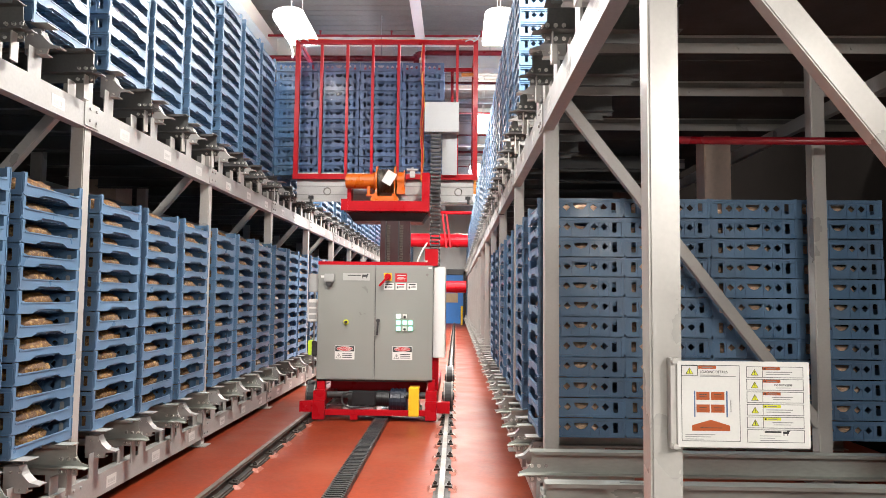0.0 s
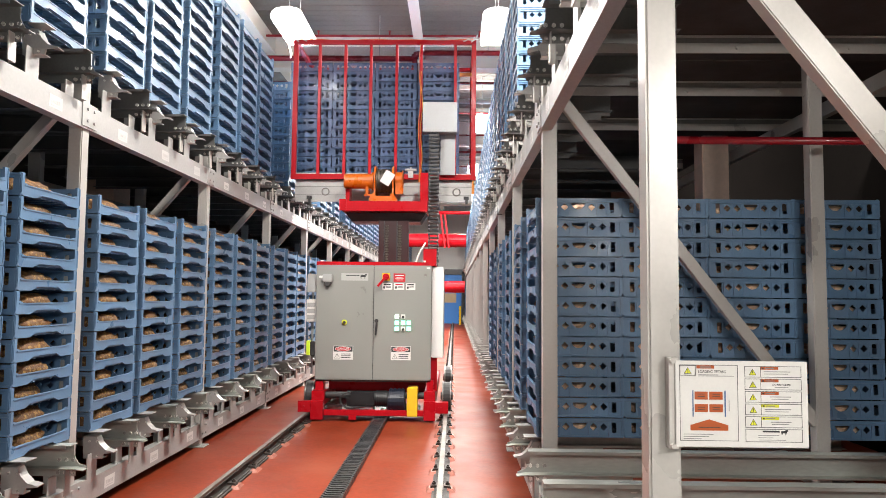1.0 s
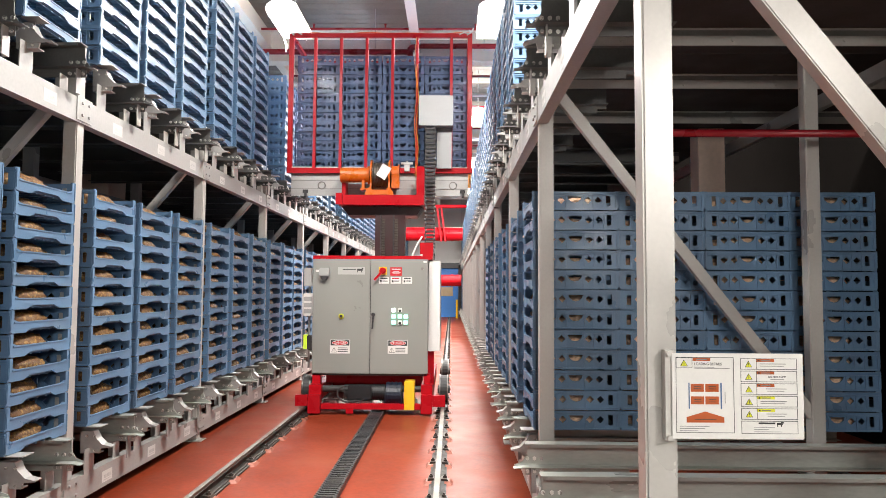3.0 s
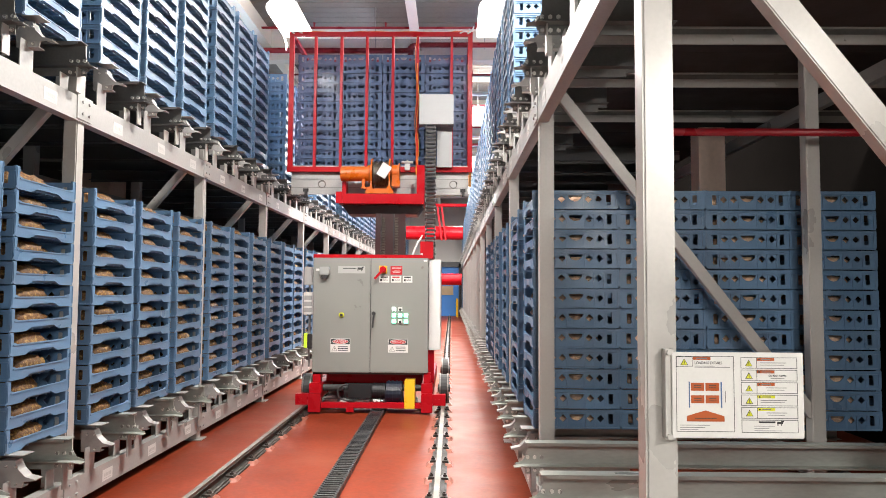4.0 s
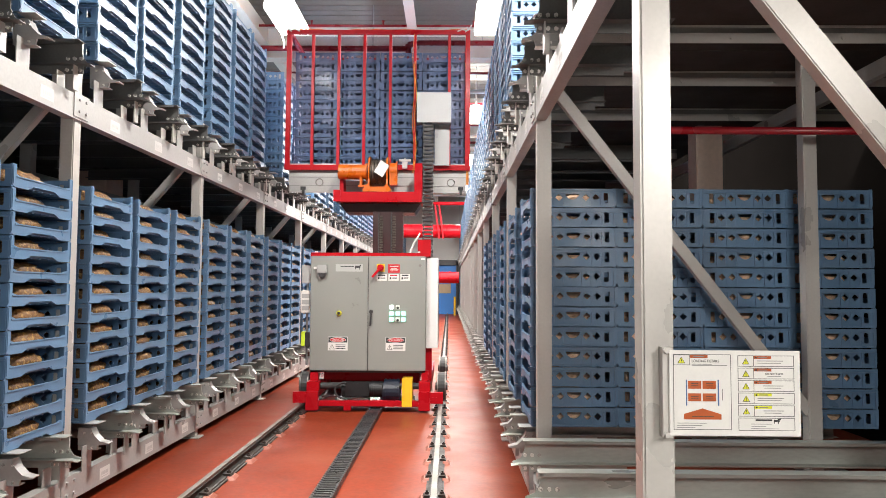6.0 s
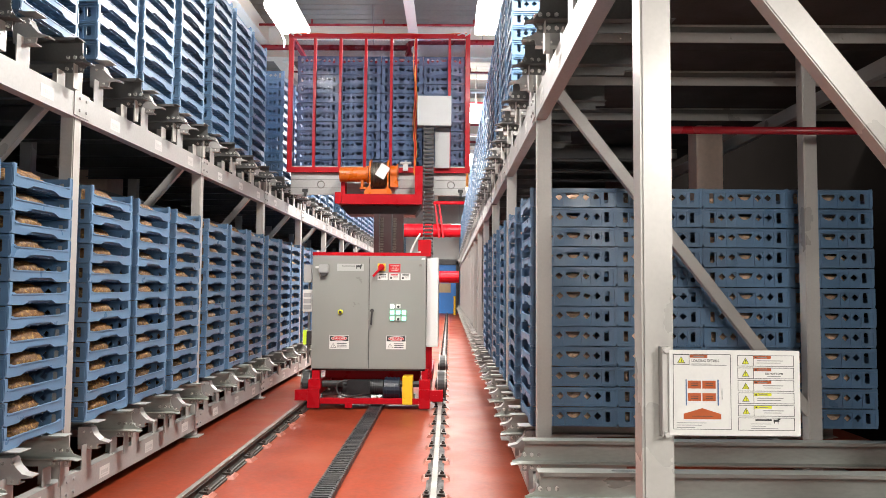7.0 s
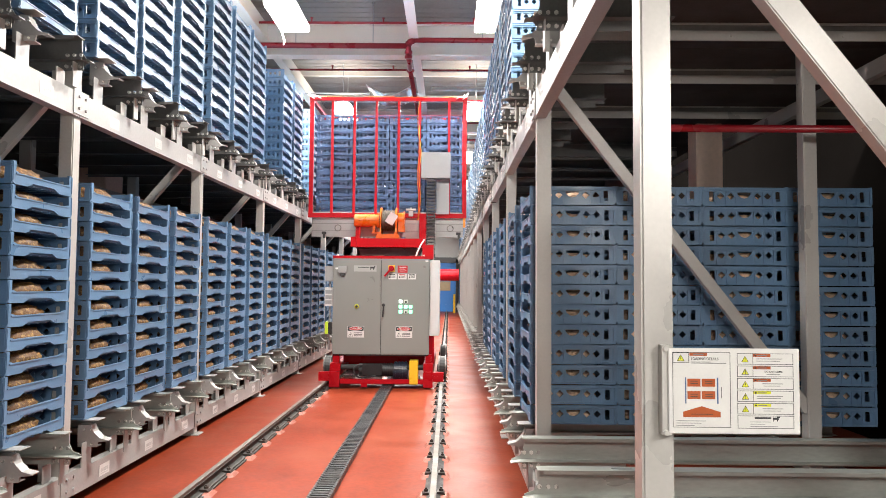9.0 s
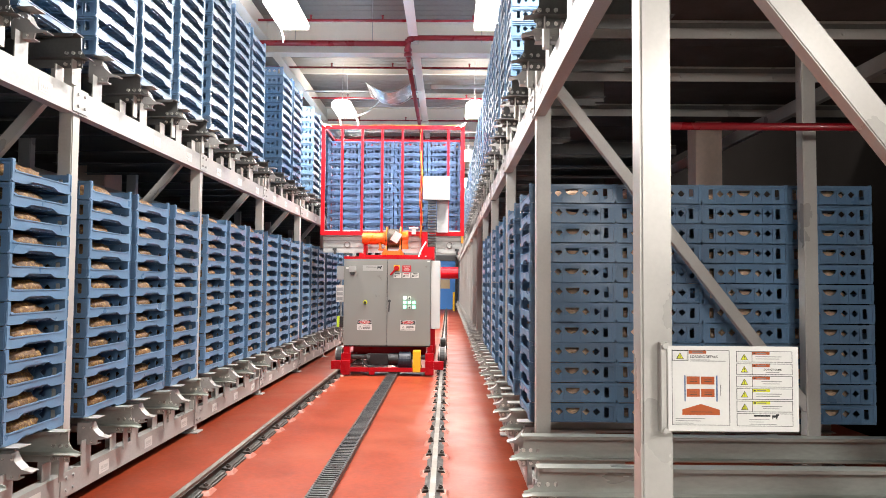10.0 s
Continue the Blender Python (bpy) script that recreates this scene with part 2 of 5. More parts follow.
def mesh_of(name, bm, mat, bevel=0.0, smooth=False):
    if bevel:
        bmesh.ops.bevel(bm, geom=bm.edges[:], offset=bevel, segments=2, affect="EDGES", clamp_overlap=True)
    bmesh.ops.recalc_face_normals(bm, faces=bm.faces[:])
    me = bpy.data.meshes.new(name)
    bm.to_mesh(me)
    bm.free()
    for mm in (mat if isinstance(mat, (list, tuple)) else [mat]):
        me.materials.append(mm)
    if smooth:
        for p in me.polygons:
            p.use_smooth = True
    return me


def part(name, bm, mat, parent, label="", bevel=0.0, smooth=False, at=None):
    ob = new(name, mesh_of(name, bm, mat, bevel, smooth))
    ob.parent = parent
    if at is not None:
        ob.matrix_basis = at
    return tagged(ob, label)


def share(name, mesh, parent, at, label=""):
    ob = new(name, mesh)
    ob.parent = parent
    ob.matrix_basis = at
    return tagged(ob, label)


def thing(name, bm, mat, label, category, group="", kind="", bevel=0.0, smooth=False, at=None):
    ob = new(name, mesh_of(name, bm, mat, bevel, smooth))
    if at is not None:
        ob.matrix_basis = at
    return tagged(ob, label, category, group, kind)


def empty(name, label, category, group="", at=None):
    ob = new(name)
    if at is not None:
        ob.matrix_basis = at
    return tagged(ob, label, category, group)


# ---- the hall ----
FAR, NEAR, WEST, EAST, ROOF = 47.0, -6.0, -7.0, 4.75, 7.9
b = bmesh.new()
box(b, WEST - 0.3, EAST + 0.3, NEAR - 0.3, FAR + 0.3, -0.2, 0.0)
thing("floor", b, FLOOR_RED, "glossy brick-red painted concrete floor of the aisle", "floor", kind="structure")
# unseen grey slab, added so less red light bounces onto the near posts
b = bmesh.new()
box(b, WEST, EAST, NEAR, 2.2, 0.0, 0.004)
thing("floor_loading", b, CONCRETE, "unseen grey slab added to cut the red floor's bounce", "floor", kind="structure")
for nm, q in (("wall_north", (WEST, EAST, FAR, FAR + 0.3)), ("wall_south", (WEST, EAST, NEAR - 0.3, NEAR)),
              ("wall_west", (WEST - 0.3, WEST, NEAR - 0.3, FAR + 0.3)), ("wall_east", (EAST, EAST + 0.3, NEAR - 0.3, FAR + 0.3))):
    b = bmesh.new()
    box(b, *q, 0.0, ROOF)
    # the east side is blackened in place of unlit space
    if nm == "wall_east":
        thing(nm, b, UNLIT_WALL, "black partition wall behind the rack", "wall", kind="structure")
    else:
        thing(nm, b, WALL_WHITE, "off-white insulated panel wall of the hall", "wall", kind="structure")
b = bmesh.new()
box(b, WEST - 0.3, EAST + 0.3, NEAR - 0.3, FAR + 0.3, ROOF, ROOF + 0.2)
for k in range(180):                                  # ribs of the deck
    y = -5.9 + k * 0.29
    box(b, WEST, EAST, y - 0.05, y + 0.05, ROOF - 0.006, ROOF)
thing("ceiling", b, CEILING_GREY, "grey-brown ribbed metal deck ceiling", "ceiling", kind="structure")
for k in range(7):                                    # deep cross girders
    y = 16.0 + (k - 2) * 8.0
    b = bmesh.new()
    box(b, WEST, EAST, y - 0.012, y + 0.012, 6.86, 7.56)
    box(b, WEST, EAST, y - 0.16, y + 0.16, 6.83, 6.86)
    box(b, WEST, EAST, y - 0.16, y + 0.16, 7.56, 7.59)
    thing("cross_girder", b, CREAM_PAINT, "cream painted steel girder across the hall", "girder", "girders under the ceiling", "structure")
for k in range(11):                                   # slim purlins between the far girders
    y = 17.9 + k * 2.67
    b = bmesh.new()
    box(b, WEST, EAST, y - 0.03, y + 0.03, 7.74, 7.893)
    thing("purlin", b, CREAM_PAINT, "cream painted steel purlin under the deck", "purlin", "purlins under the ceiling", "structure")
for x in (-4.15, -0.80, 2.55):
    b = bmesh.new()
    box(b, x - 0.011, x + 0.011, NEAR, FAR, 7.10, 7.54)
    box(b, x - 0.10, x + 0.10, NEAR, FAR, 7.08, 7.10)
    thing("long_beam", b, CREAM_PAINT, "cream painted steel beam along the aisle", "beam", "long beams under the ceiling", "structure")

# unseen low ceiling, added to keep light from above off the near faces
b = bmesh.new()
box(b, WEST, EAST, NEAR, 0.4, 3.5, 3.7)
thing("ceiling_low", b, CEILING_GREY, "added unseen low grey ceiling that shades the near faces", "ceiling", kind="structure")

# columns of the building, behind the racks
for x, y in ((2.69, 7.77), (3.72, 27.0), (-5.9, 11.0), (-5.9, 27.0)):
    b = bmesh.new()
    w = 0.285 if y < 8 else 0.58
    box(b, x, x + w, y, y + w, 0.0, ROOF)
    thing("building_column", b, COLUMN_PINK, "beige painted square building column", "column", "columns behind the racks", "structure", bevel=0.01)


def pipe(name, pts, r, mat, label, category, group="", seg=12):
    bm = bmesh.new()
    for p, q in zip(pts, pts[1:]):
        rod(bm, p, q, r, seg)
    for p in pts[1:-1]:
        bmesh.ops.create_uvsphere(bm, u_segments=12, v_segments=8, radius=r * 1.15, matrix=Matrix.Translation(p))
    return thing(name, bm, mat, label, category, group, smooth=True)


# sprinkler pipes under the ceiling
main = pipe("sprinkler_main", [(WEST, 15.5, 6.93), (-0.92, 15.5, 6.93)], 0.062, RED_PIPE,
            "thick red sprinkler main pipe below the ceiling girders", "pipe")
b = bmesh.new()
rod(b, (-0.92, 15.5, 6.93), (-0.92, 15.5, 6.78), 0.062)
rod(b, (-0.92, 15.5, 6.78), (-0.92, 16.2, 6.62), 0.06)
rod(b, (-0.92, 16.2, 6.62), (-0.92, 30.0, 6.60), 0.055)
part("branch_pipe", b, RED_PIPE, main, smooth=True)
b = bmesh.new()
rod(b, (-0.80, 15.5, 7.06), (EAST, 15.5, 7.06), 0.058)
part("raised_pipe", b, RED_PIPE, main, smooth=True)
b = bmesh.new()
rod(b, (-0.92, 15.5, 6.93), (-0.92, 15.5, 7.02), 0.07)
rod(b, (-0.92, 15.5, 7.00), (-0.80, 15.5, 7.06), 0.07)
part("elbow", b, RED_PIPE, main, smooth=True)
for y, z in ((15.55, 6.80), (15.55, 6.70), (16.3, 6.62)):
    b = bmesh.new()
    rod(b, (-0.92, y, z - 0.03), (-0.92, y, z + 0.03), 0.085)
    part("coupling", b, RED_PIPE, main, smooth=True)
for x in (-3.4, -1.7, 0.7):
    b = bmesh.new()
    rod(b, (x, 15.5, 6.97), (x, 15.5, 7.90), 0.009, 6)
    part("hanger_rod", b, LIGHT_STEEL, main)
for y, z, r in ((15.2, 7.33, 0.028), (18.0, 7.15, 0.026), (20.9, 7.12, 0.026), (23.7, 7.1, 0.026), (26.5, 7.1, 0.05), (29.5, 7.1, 0.026), (33.0, 7.1, 0.026)):
    ob = pipe("sprinkler_pipe", [(WEST, y, z), (EAST, y, z)], r, RED_PIPE, "thin red sprinkler pipe below the ceiling", "pipe", "sprinkler branch pipes", 8)
    for x in (-3.0, -1.45, 0.5):
        b = bmesh.new()
        rod(b, (x, y, z), (x, y, z + 0.09), 0.018, 8)
        rod(b, (x, y, z + 0.09), (x, y, z + 0.11), 0.03, 8)
        part("sprinkler_head", b, RED_PIPE, ob)
pipe("sprinkler_pipe", [(1.45, 5.02, 2.80), (4.74, 5.02, 2.80)], 0.028, RED_PIPE, "thin red sprinkler pipe inside the rack", "pipe", "", 10)
for p, q, r in (((-4.1, 20.0, 7.08), (-0.8, 20.0, 7.08), 0.022), ((-0.5, 19.2, 7.0), (2.6, 19.2, 7.0), 0.06), ((-0.5, 18.6, 7.3), (2.6, 18.6, 7.3), 0.02)):
    pipe("conduit", [p, q], r, WHITE_PAINT, "white cable conduit below the ceiling", "conduit", "conduits under the ceiling", 8)
# sagging clear sheet under a leak
b = bmesh.new()
grid = []
for i in range(13):
    u = i / 12
    row = []
    for j in range(9):
        v = j / 8
        sag = 0.42 * (1 - (2 * u - 1) ** 2) * (0.6 + 0.4 * math.sin(math.pi * v))
        row.append(b.verts.new((-2.25 + 1.25 * u, 19.0 + 1.3 * v, 7.05 - sag + 0.02 * math.sin(9 * u + 5 * v))))
    grid.append(row)
for i in range(12):
    for j in range(8):
        b.faces.new((grid[i][j], grid[i + 1][j], grid[i + 1][j + 1], grid[i][j + 1]))
bmesh.ops.solidify(b, geom=b.faces[:], thickness=0.006)
drip = thing("drip_sheet", b, SHEET_WHITE, "sagging translucent white plastic sheet hung below the ceiling", "plastic sheet", smooth=True)
for v in (0.0, 1.0):
    b = bmesh.new()
    tube(b, [(-2.25 + 1.25 * i / 24, 19.0 + 1.3 * v, 7.05 - 0.252 * (1 - (i / 12 - 1) ** 2) + 0.02 * math.sin(9 * i / 24 + 5 * v)) for i in range(25)], 0.013, 6)
    part("sheet_edge", b, WHITE_PAINT, drip, "white rolled edge", smooth=True)

b = bmesh.new()
tube(b, [(-3.2 + 1.45 * i / 14, 20.4 - 0.4 * i / 14, 6.60 + 0.45 * i / 14 - 0.35 * math.sin(math.pi * i / 14)) for i in range(15)], 0.016)
thing("lamp_cable", b, WHITE_PAINT, "white cable slung from a lamp to the ceiling", "cable", "cables of the lamps", smooth=True)
for x, y in ((-3.27, 13.5), (1.00, 13.5), (-3.27, 20.9), (-2.75, 20.9)):
    b = bmesh.new()
    tube(b, [(x, y, LAMP_Z + 0.02), (x + 0.03, y + 0.05, LAMP_Z - 0.10), (x + 0.07, y + 0.06, LAMP_Z - 0.22), (x + 0.06, y + 0.06, LAMP_Z - 0.32)], 0.014)
    thing("lamp_cable", b, WHITE_PAINT, "short white cable end hanging off a lamp", "cable", "cables of the lamps", smooth=True)

# ---- trays ----
TW, TD, TH = 0.655, 0.735, 0.154


def wall_with_holes(bm, w, h, holes, y0, y1):
    """An upright wall in x and z with openings through it, from y0 to y1."""
    edges, loops = [], [[(0, 0), (w, 0), (w, h), (0, h)], *holes]
    rings = []
    for lp in loops:
        vs = [bm.verts.new((x, y0, z)) for x, z in lp]
        rings.append(vs)
        edges += [bm.edges.new((vs[i], vs[(i + 1) % len(vs)])) for i in range(len(vs))]
    res = bmesh.ops.triangle_fill(bm, use_beauty=True, use_dissolve=False, edges=edges, normal=(0, -1, 0))
    faces = [f for f in res["geom"] if isinstance(f, bmesh.types.BMFace)]
    pair = {v: bm.verts.new((v.co.x, y1, v.co.z)) for vs in rings for v in vs}
    for f in faces:
        bm.faces.new([pair[v] for v in reversed(f.verts)])
    for vs in rings:
        for i in range(len(vs)):
            a, c = vs[i], vs[(i + 1) % len(vs)]
            bm.faces.new((a, c, pair[c], pair[a]))


def tray_holes():
    out = []
    for u in (0.105, 0.895):
        x = u * TW
        out.append([(x - 0.011, 0.034), (x + 0.011, 0.034), (x + 0.018, 0.041), (x + 0.018, 0.108), (x + 0.011, 0.115), (x - 0.011, 0.115), (x - 0.018, 0.108), (x - 0.018, 0.041)])
    for u in (0.215, 0.335, 0.655, 0.775):
        x = u * TW
        out.append([(x, 0.049), (x + 0.029, 0.078), (x, 0.107), (x - 0.029, 0.078)])
    c = TW * 0.495
    out.append([(c - 0.055, 0.108), (c - 0.05, 0.088), (c - 0.026, 0.066), (c, 0.06), (c + 0.026, 0.066), (c + 0.05, 0.088), (c + 0.055, 0.108)])
    return out


def tray_bmesh(full=True):
    """A bread tray: low side panels with arched feet, end walls with hand holes, ribs, rim and slatted floor."""
    bm = bmesh.new()
    t = 0.012
    if full:
        for y0, y1 in ((0.006, 0.006 + t), (TD - 0.006 - t, TD - 0.006)):
            wall_with_holes(bm, TW, TH - 0.010, tray_holes(), y0, y1)
        # rims and ribs of the end walls
        for y0, y1 in ((-0.004, 0.008), (TD - 0.008, TD + 0.004)):
            box(bm, 0, TW, y0, y1, TH - 0.022, TH - 0.009)
            box(bm, 0, TW, y0, y1, TH - 0.040, TH - 0.033)
            box(bm, 0, TW, y0, y1, 0.0, 0.012)
            for u in (0.0, 0.152, 0.269, 0.385, 0.598, 0.709, 0.828, 0.978):
                box(bm, u * TW, u * TW + 0.008, y0 + 0.002 if y0 < 0.1 else y0, y1 if y0 < 0.1 else y1 - 0.002, 0.008, TH - 0.036)
    else:
        for y0, y1 in ((0.0, 0.018), (TD - 0.018, TD)):
            box(bm, 0, TW, y0, y1, 0.004, TH - 0.004)
    # low side panels with arched feet
    prof = [(0.0, 0.012), (0.03, 0.0), (0.17, 0.0), (0.235, 0.026), (0.50, 0.026), (0.565, 0.0), (TD - 0.03, 0.0), (TD, 0.012),
            (TD, 0.086), (TD - 0.05, 0.086), (TD - 0.09, 0.074), (0.09, 0.074), (0.05, 0.086), (0.0, 0.086)]
    for x0, x1 in ((-0.004, 0.012), (TW - 0.012, TW + 0.004)):
        prism(bm, prof, "x", x0, x1)
        for y0 in (0.0, TD - 0.042):
            box(bm, x0, x1, y0, y0 + 0.042, 0.080, TH - 0.004)
    if full:
        for x0 in (-0.009, TW + 0.001):
            box(bm, x0, x0 + 0.008, 0.04, TD - 0.04, 0.066, 0.074)
            for y0 in (0.004, TD - 0.012):
                box(bm, x0, x0 + 0.008, y0, y0 + 0.008, 0.02, TH - 0.01)
        for k in range(9):
            x = 0.02 + k * (TW - 0.06) / 8
            box(bm, x, x + 0.022, 0.014, TD - 0.014, 0.012, 0.023)
        for k in range(7):
            y = 0.05 + k * (TD - 0.12) / 6
            box(bm, 0.010, TW - 0.010, y, y + 0.02, 0.006, 0.014)
        box(bm, 0.010, TW - 0.010, 0.014, TD - 0.014, 0.022, 0.026)
    else:
        box(bm, 0.012, TW - 0.012, 0.018, TD - 0.018, 0.030, 0.036)
    return bm


def welded(mesh, inside=(0.3, 0.32, 0.3, 0.32, 0.015, 0.024)):
    """The same body with its overlapping pieces grown into one; inside is a small box within it."""
    speck = bmesh.new()
    box(speck, *inside)
    other = new("speck", mesh_of("speck", speck, mesh.materials[0]))
    ob = new("body", mesh)
    mod = ob.modifiers.new("union", "BOOLEAN")
    mod.operation, mod.solver, mod.use_self, mod.object = "UNION", "EXACT", True, other
    bpy.context.view_layer.update()
    out = bpy.data.meshes.new_from_object(ob.evaluated_get(bpy.context.evaluated_depsgraph_get()))
    bpy.data.objects.remove(ob)
    bpy.data.objects.remove(other)
    return out


TRAY_RAW = mesh_of("tray", tray_bmesh(), TRAY_BLUE)
TRAY_MESH = welded(TRAY_RAW)
TRAY_PLAIN = mesh_of("plain_tray", tray_bmesh(False), TRAY_BLUE)
PLAIN_V = [v.co.copy() for v in TRAY_PLAIN.vertices]
PLAIN_F = [tuple(p.vertices) for p in TRAY_PLAIN.polygons]

FULL_V = [v.co.copy() for v in TRAY_RAW.vertices]
FULL_F = [tuple(p.vertices) for p in TRAY_RAW.polygons]

BAY, POST0 = 2.743, 5.40          # the far sides of the posts lie at POST0 + k * BAY
LEFT_X, RIGHT_X = -2.81, 0.645
LOW_Z, HIGH_Z = 0.622, 3.47
SLOTS = (0.17, 1.035, 1.90)
ROWS = 12
DISTANT = {}


def slot_y(k, j, wide=False):
    return POST0 + k * BAY + ((0.185, 1.53) if wide else SLOTS)[j]


def loaf_mesh(name, mat, seed):
    """A loaf with a lumpy, slashed crust."""
    bm = bmesh.new()
    bmesh.ops.create_icosphere(bm, subdivisions=4, radius=1.0)
    for v in bm.verts:
        c = v.co.copy()
        q = Vector([math.copysign(abs(a) ** 0.78, a) for a in c])
        lump = 0.96 + 0.07 * noise.noise(c * 1.8 + Vector((seed, 0, 0)))
        blister = 0.10 * max(0.0, math.sin(c.x * 19 + seed) * math.cos(c.y * 9 + seed * 2)) + 0.03 * noise.noise(c * 9.0 + Vector((0, seed, 0)))
        v.co = Vector((q.x * 0.255, q.y * 0.125, q.z * 0.088)) * (lump + (blister if c.z > 0 else 0.0))
        v.co.z = max(v.co.z, -0.030) + 0.030
    return mesh_of(name, bm, mat, smooth=True)


LOAVES = [loaf_mesh("loaf", BREAD, i * 3.7) for i in range(4)]
PALE_LOAVES = [loaf_mesh("pale_loaf", PALE_BREAD, i * 2.9 + 1) for i in range(3)]


def tray_stack(x, y, z, n, near, full, label, group, bread=None):
    """Trays one on another, with bread in them; distant ones are gathered into one mesh."""
    for r in range(n):
        jx, jy = random.uniform(-0.004, 0.004), random.uniform(-0.004, 0.004)
        if near:
            ob = new("bread_tray", TRAY_MESH)
            ob.matrix_basis = pose(x + jx, y + jy, z + r * TH, 0, 0, random.uniform(-0.25, 0.25))
            tagged(ob, label, "bread tray", group)
        else:
            DISTANT.setdefault((group, full), []).append((x + jx, y + jy, z + r * TH))
        if bread:
            side, kind = bread
            for i in range(2 if side == "left" else 4):
                lx = x + (TW - 0.155 - 0.27 * i if side == "left" else 0.205 + 0.16 * (i // 2)) + random.uniform(-0.015, 0.015)
                ly = y + (0.295 if side == "left" else 0.165 + (i % 2) * 0.225) + random.uniform(-0.014, 0.014)
                turn = random.uniform(-7, 7) + (180 if random.random() < 0.5 else 0) + (90 if side == "left" else 0)
                m = pose(lx, ly, z + r * TH + 0.0265, 0, 0, turn)
                if side == "right":                  # smaller, flatter loaves
                    m = m @ Matrix.Diagonal((0.58, 0.90, random.uniform(0.56, 0.76), 1.0))
                if kind == "thing" and i < 2:
                    ob = new("loaf", random.choice(LOAVES if side == "left" else PALE_LOAVES))
                    ob.matrix_basis = m
                    tagged(ob, "golden brown crusty loaf lying in a tray" if side == "left" else "pale baked loaf lying in a tray", "loaf", "loaves in the trays")
                else:
                    DISTANT.setdefault(("loaves", side), []).append(m)


def stacks(side, level, bays, near, skip=(), deep=lambda k: 1, bread=lambda k, j, d: None):
    x0 = LEFT_X - TW if side == "left" else RIGHT_X
    z = LOW_Z if level == "lower" else HIGH_Z
    for k in bays:
        wide = (side, level) == ("right", "lower")          # two stacks a bay, with wide gaps
        for j in range(2 if wide else 3):
            for d in range(deep(k)):
                if (k, j) in skip and (d == 0 or level == "lower"):
                    continue
                x = x0 - d * 0.664 if side == "left" else x0 + d * 0.664
                tray_stack(x + random.uniform(-0.008, 0.008), slot_y(k, j, wide) + random.uniform(-0.01, 0.01), z, ROWS, near(k, j, d), d == 0 and k < 6,
                           "light blue plastic bread tray stacked on the steel rack" if side == "left" else "blue plastic bread tray in a stack on the rack",
                           f"trays on the {level} level of the {side} rack", bread(k, j, d))


stacks("left", "lower", range(-1, 15), lambda k, j, d: d == 0 and k < 2, deep=lambda k: 4 if k < 6 else 1,
       bread=lambda k, j, d: (("left", "thing") if k < 2 else ("left", "stuff") if k < 4 else None) if d == 0 else None)
stacks("left", "upper", range(-1, 15), lambda k, j, d: d == 0 and (k < 2 or (k, j) == (2, 1)), skip={(2, 0), (3, 0), (4, 1)}, deep=lambda k: 2)
stacks("right", "lower", [0, 1, 2, 13, 14], lambda k, j, d: (k, j) == (0, 0) or (d == 0 and (k, j) == (0, 1)), deep=lambda k: 4 if k < 6 else 1,
       bread=lambda k, j, d: ("right", "thing") if (k, j, d) == (0, 0, 0) else ("right", "stuff") if (k, j) == (0, 0) else ("right", "stuff") if d == 0 and k < 2 else None)
stacks("right", "upper", range(-2, 15), lambda k, j, d: d == 0 and (k, j) == (0, 2), skip={(-2, 0), (-2, 1), (-2, 2), (-1, 0), (-1, 1), (-1, 2), (0, 0), (0, 1)},
       deep=lambda k: 2 if k > 0 else 1)
for key, spots in DISTANT.items():
    if key[0] == "loaves":
        base = LOAVES[0] if key[1] == "left" else PALE_LOAVES[0]
        v0 = np.array([(*v.co, 1.0) for v in base.vertices])
        vs = np.concatenate([(v0 @ np.array(m).T)[:, :3] for m in spots])
        f0, nm, mat = np.array([tuple(p.vertices) for p in base.polygons]), "distant_loaves", base.materials[0]
        fs = np.concatenate([f0 + i * len(v0) for i in range(len(spots))]).tolist()
    else:
        pv, pf = (FULL_V, FULL_F) if key[1] else (PLAIN_V, PLAIN_F)
        v0 = np.array([tuple(v) for v in pv])
        vs = np.concatenate([v0 + np.array(p) for p in spots])
        fs = [tuple(i + n * len(v0) for i in f) for n in range(len(spots)) for f in pf]
        nm, mat = "distant_trays", TRAY_BLUE
    me = bpy.data.meshes.new(nm)
    me.from_pydata(vs.tolist(), [], fs)
    me.materials.append(mat)
    if nm == "distant_trays":
        tagged(new(nm, me), "blue plastic bread trays in distant stacks on the rack", "bread trays", key[0], "stuff")
    else:
        tagged(new(nm, me), "brown crusty loaves lying in the distant trays", "loaves", "loaves in the trays", "stuff")


# ---- racks ----
def bolt(bm, x, y, z, r=0.014, axis="y", sign=-1):
    h = 0.012 * sign
    q = (x, y + h, z) if axis == "y" else (x + h, y, z)
    rod(bm, (x, y, z), q, r, 6)


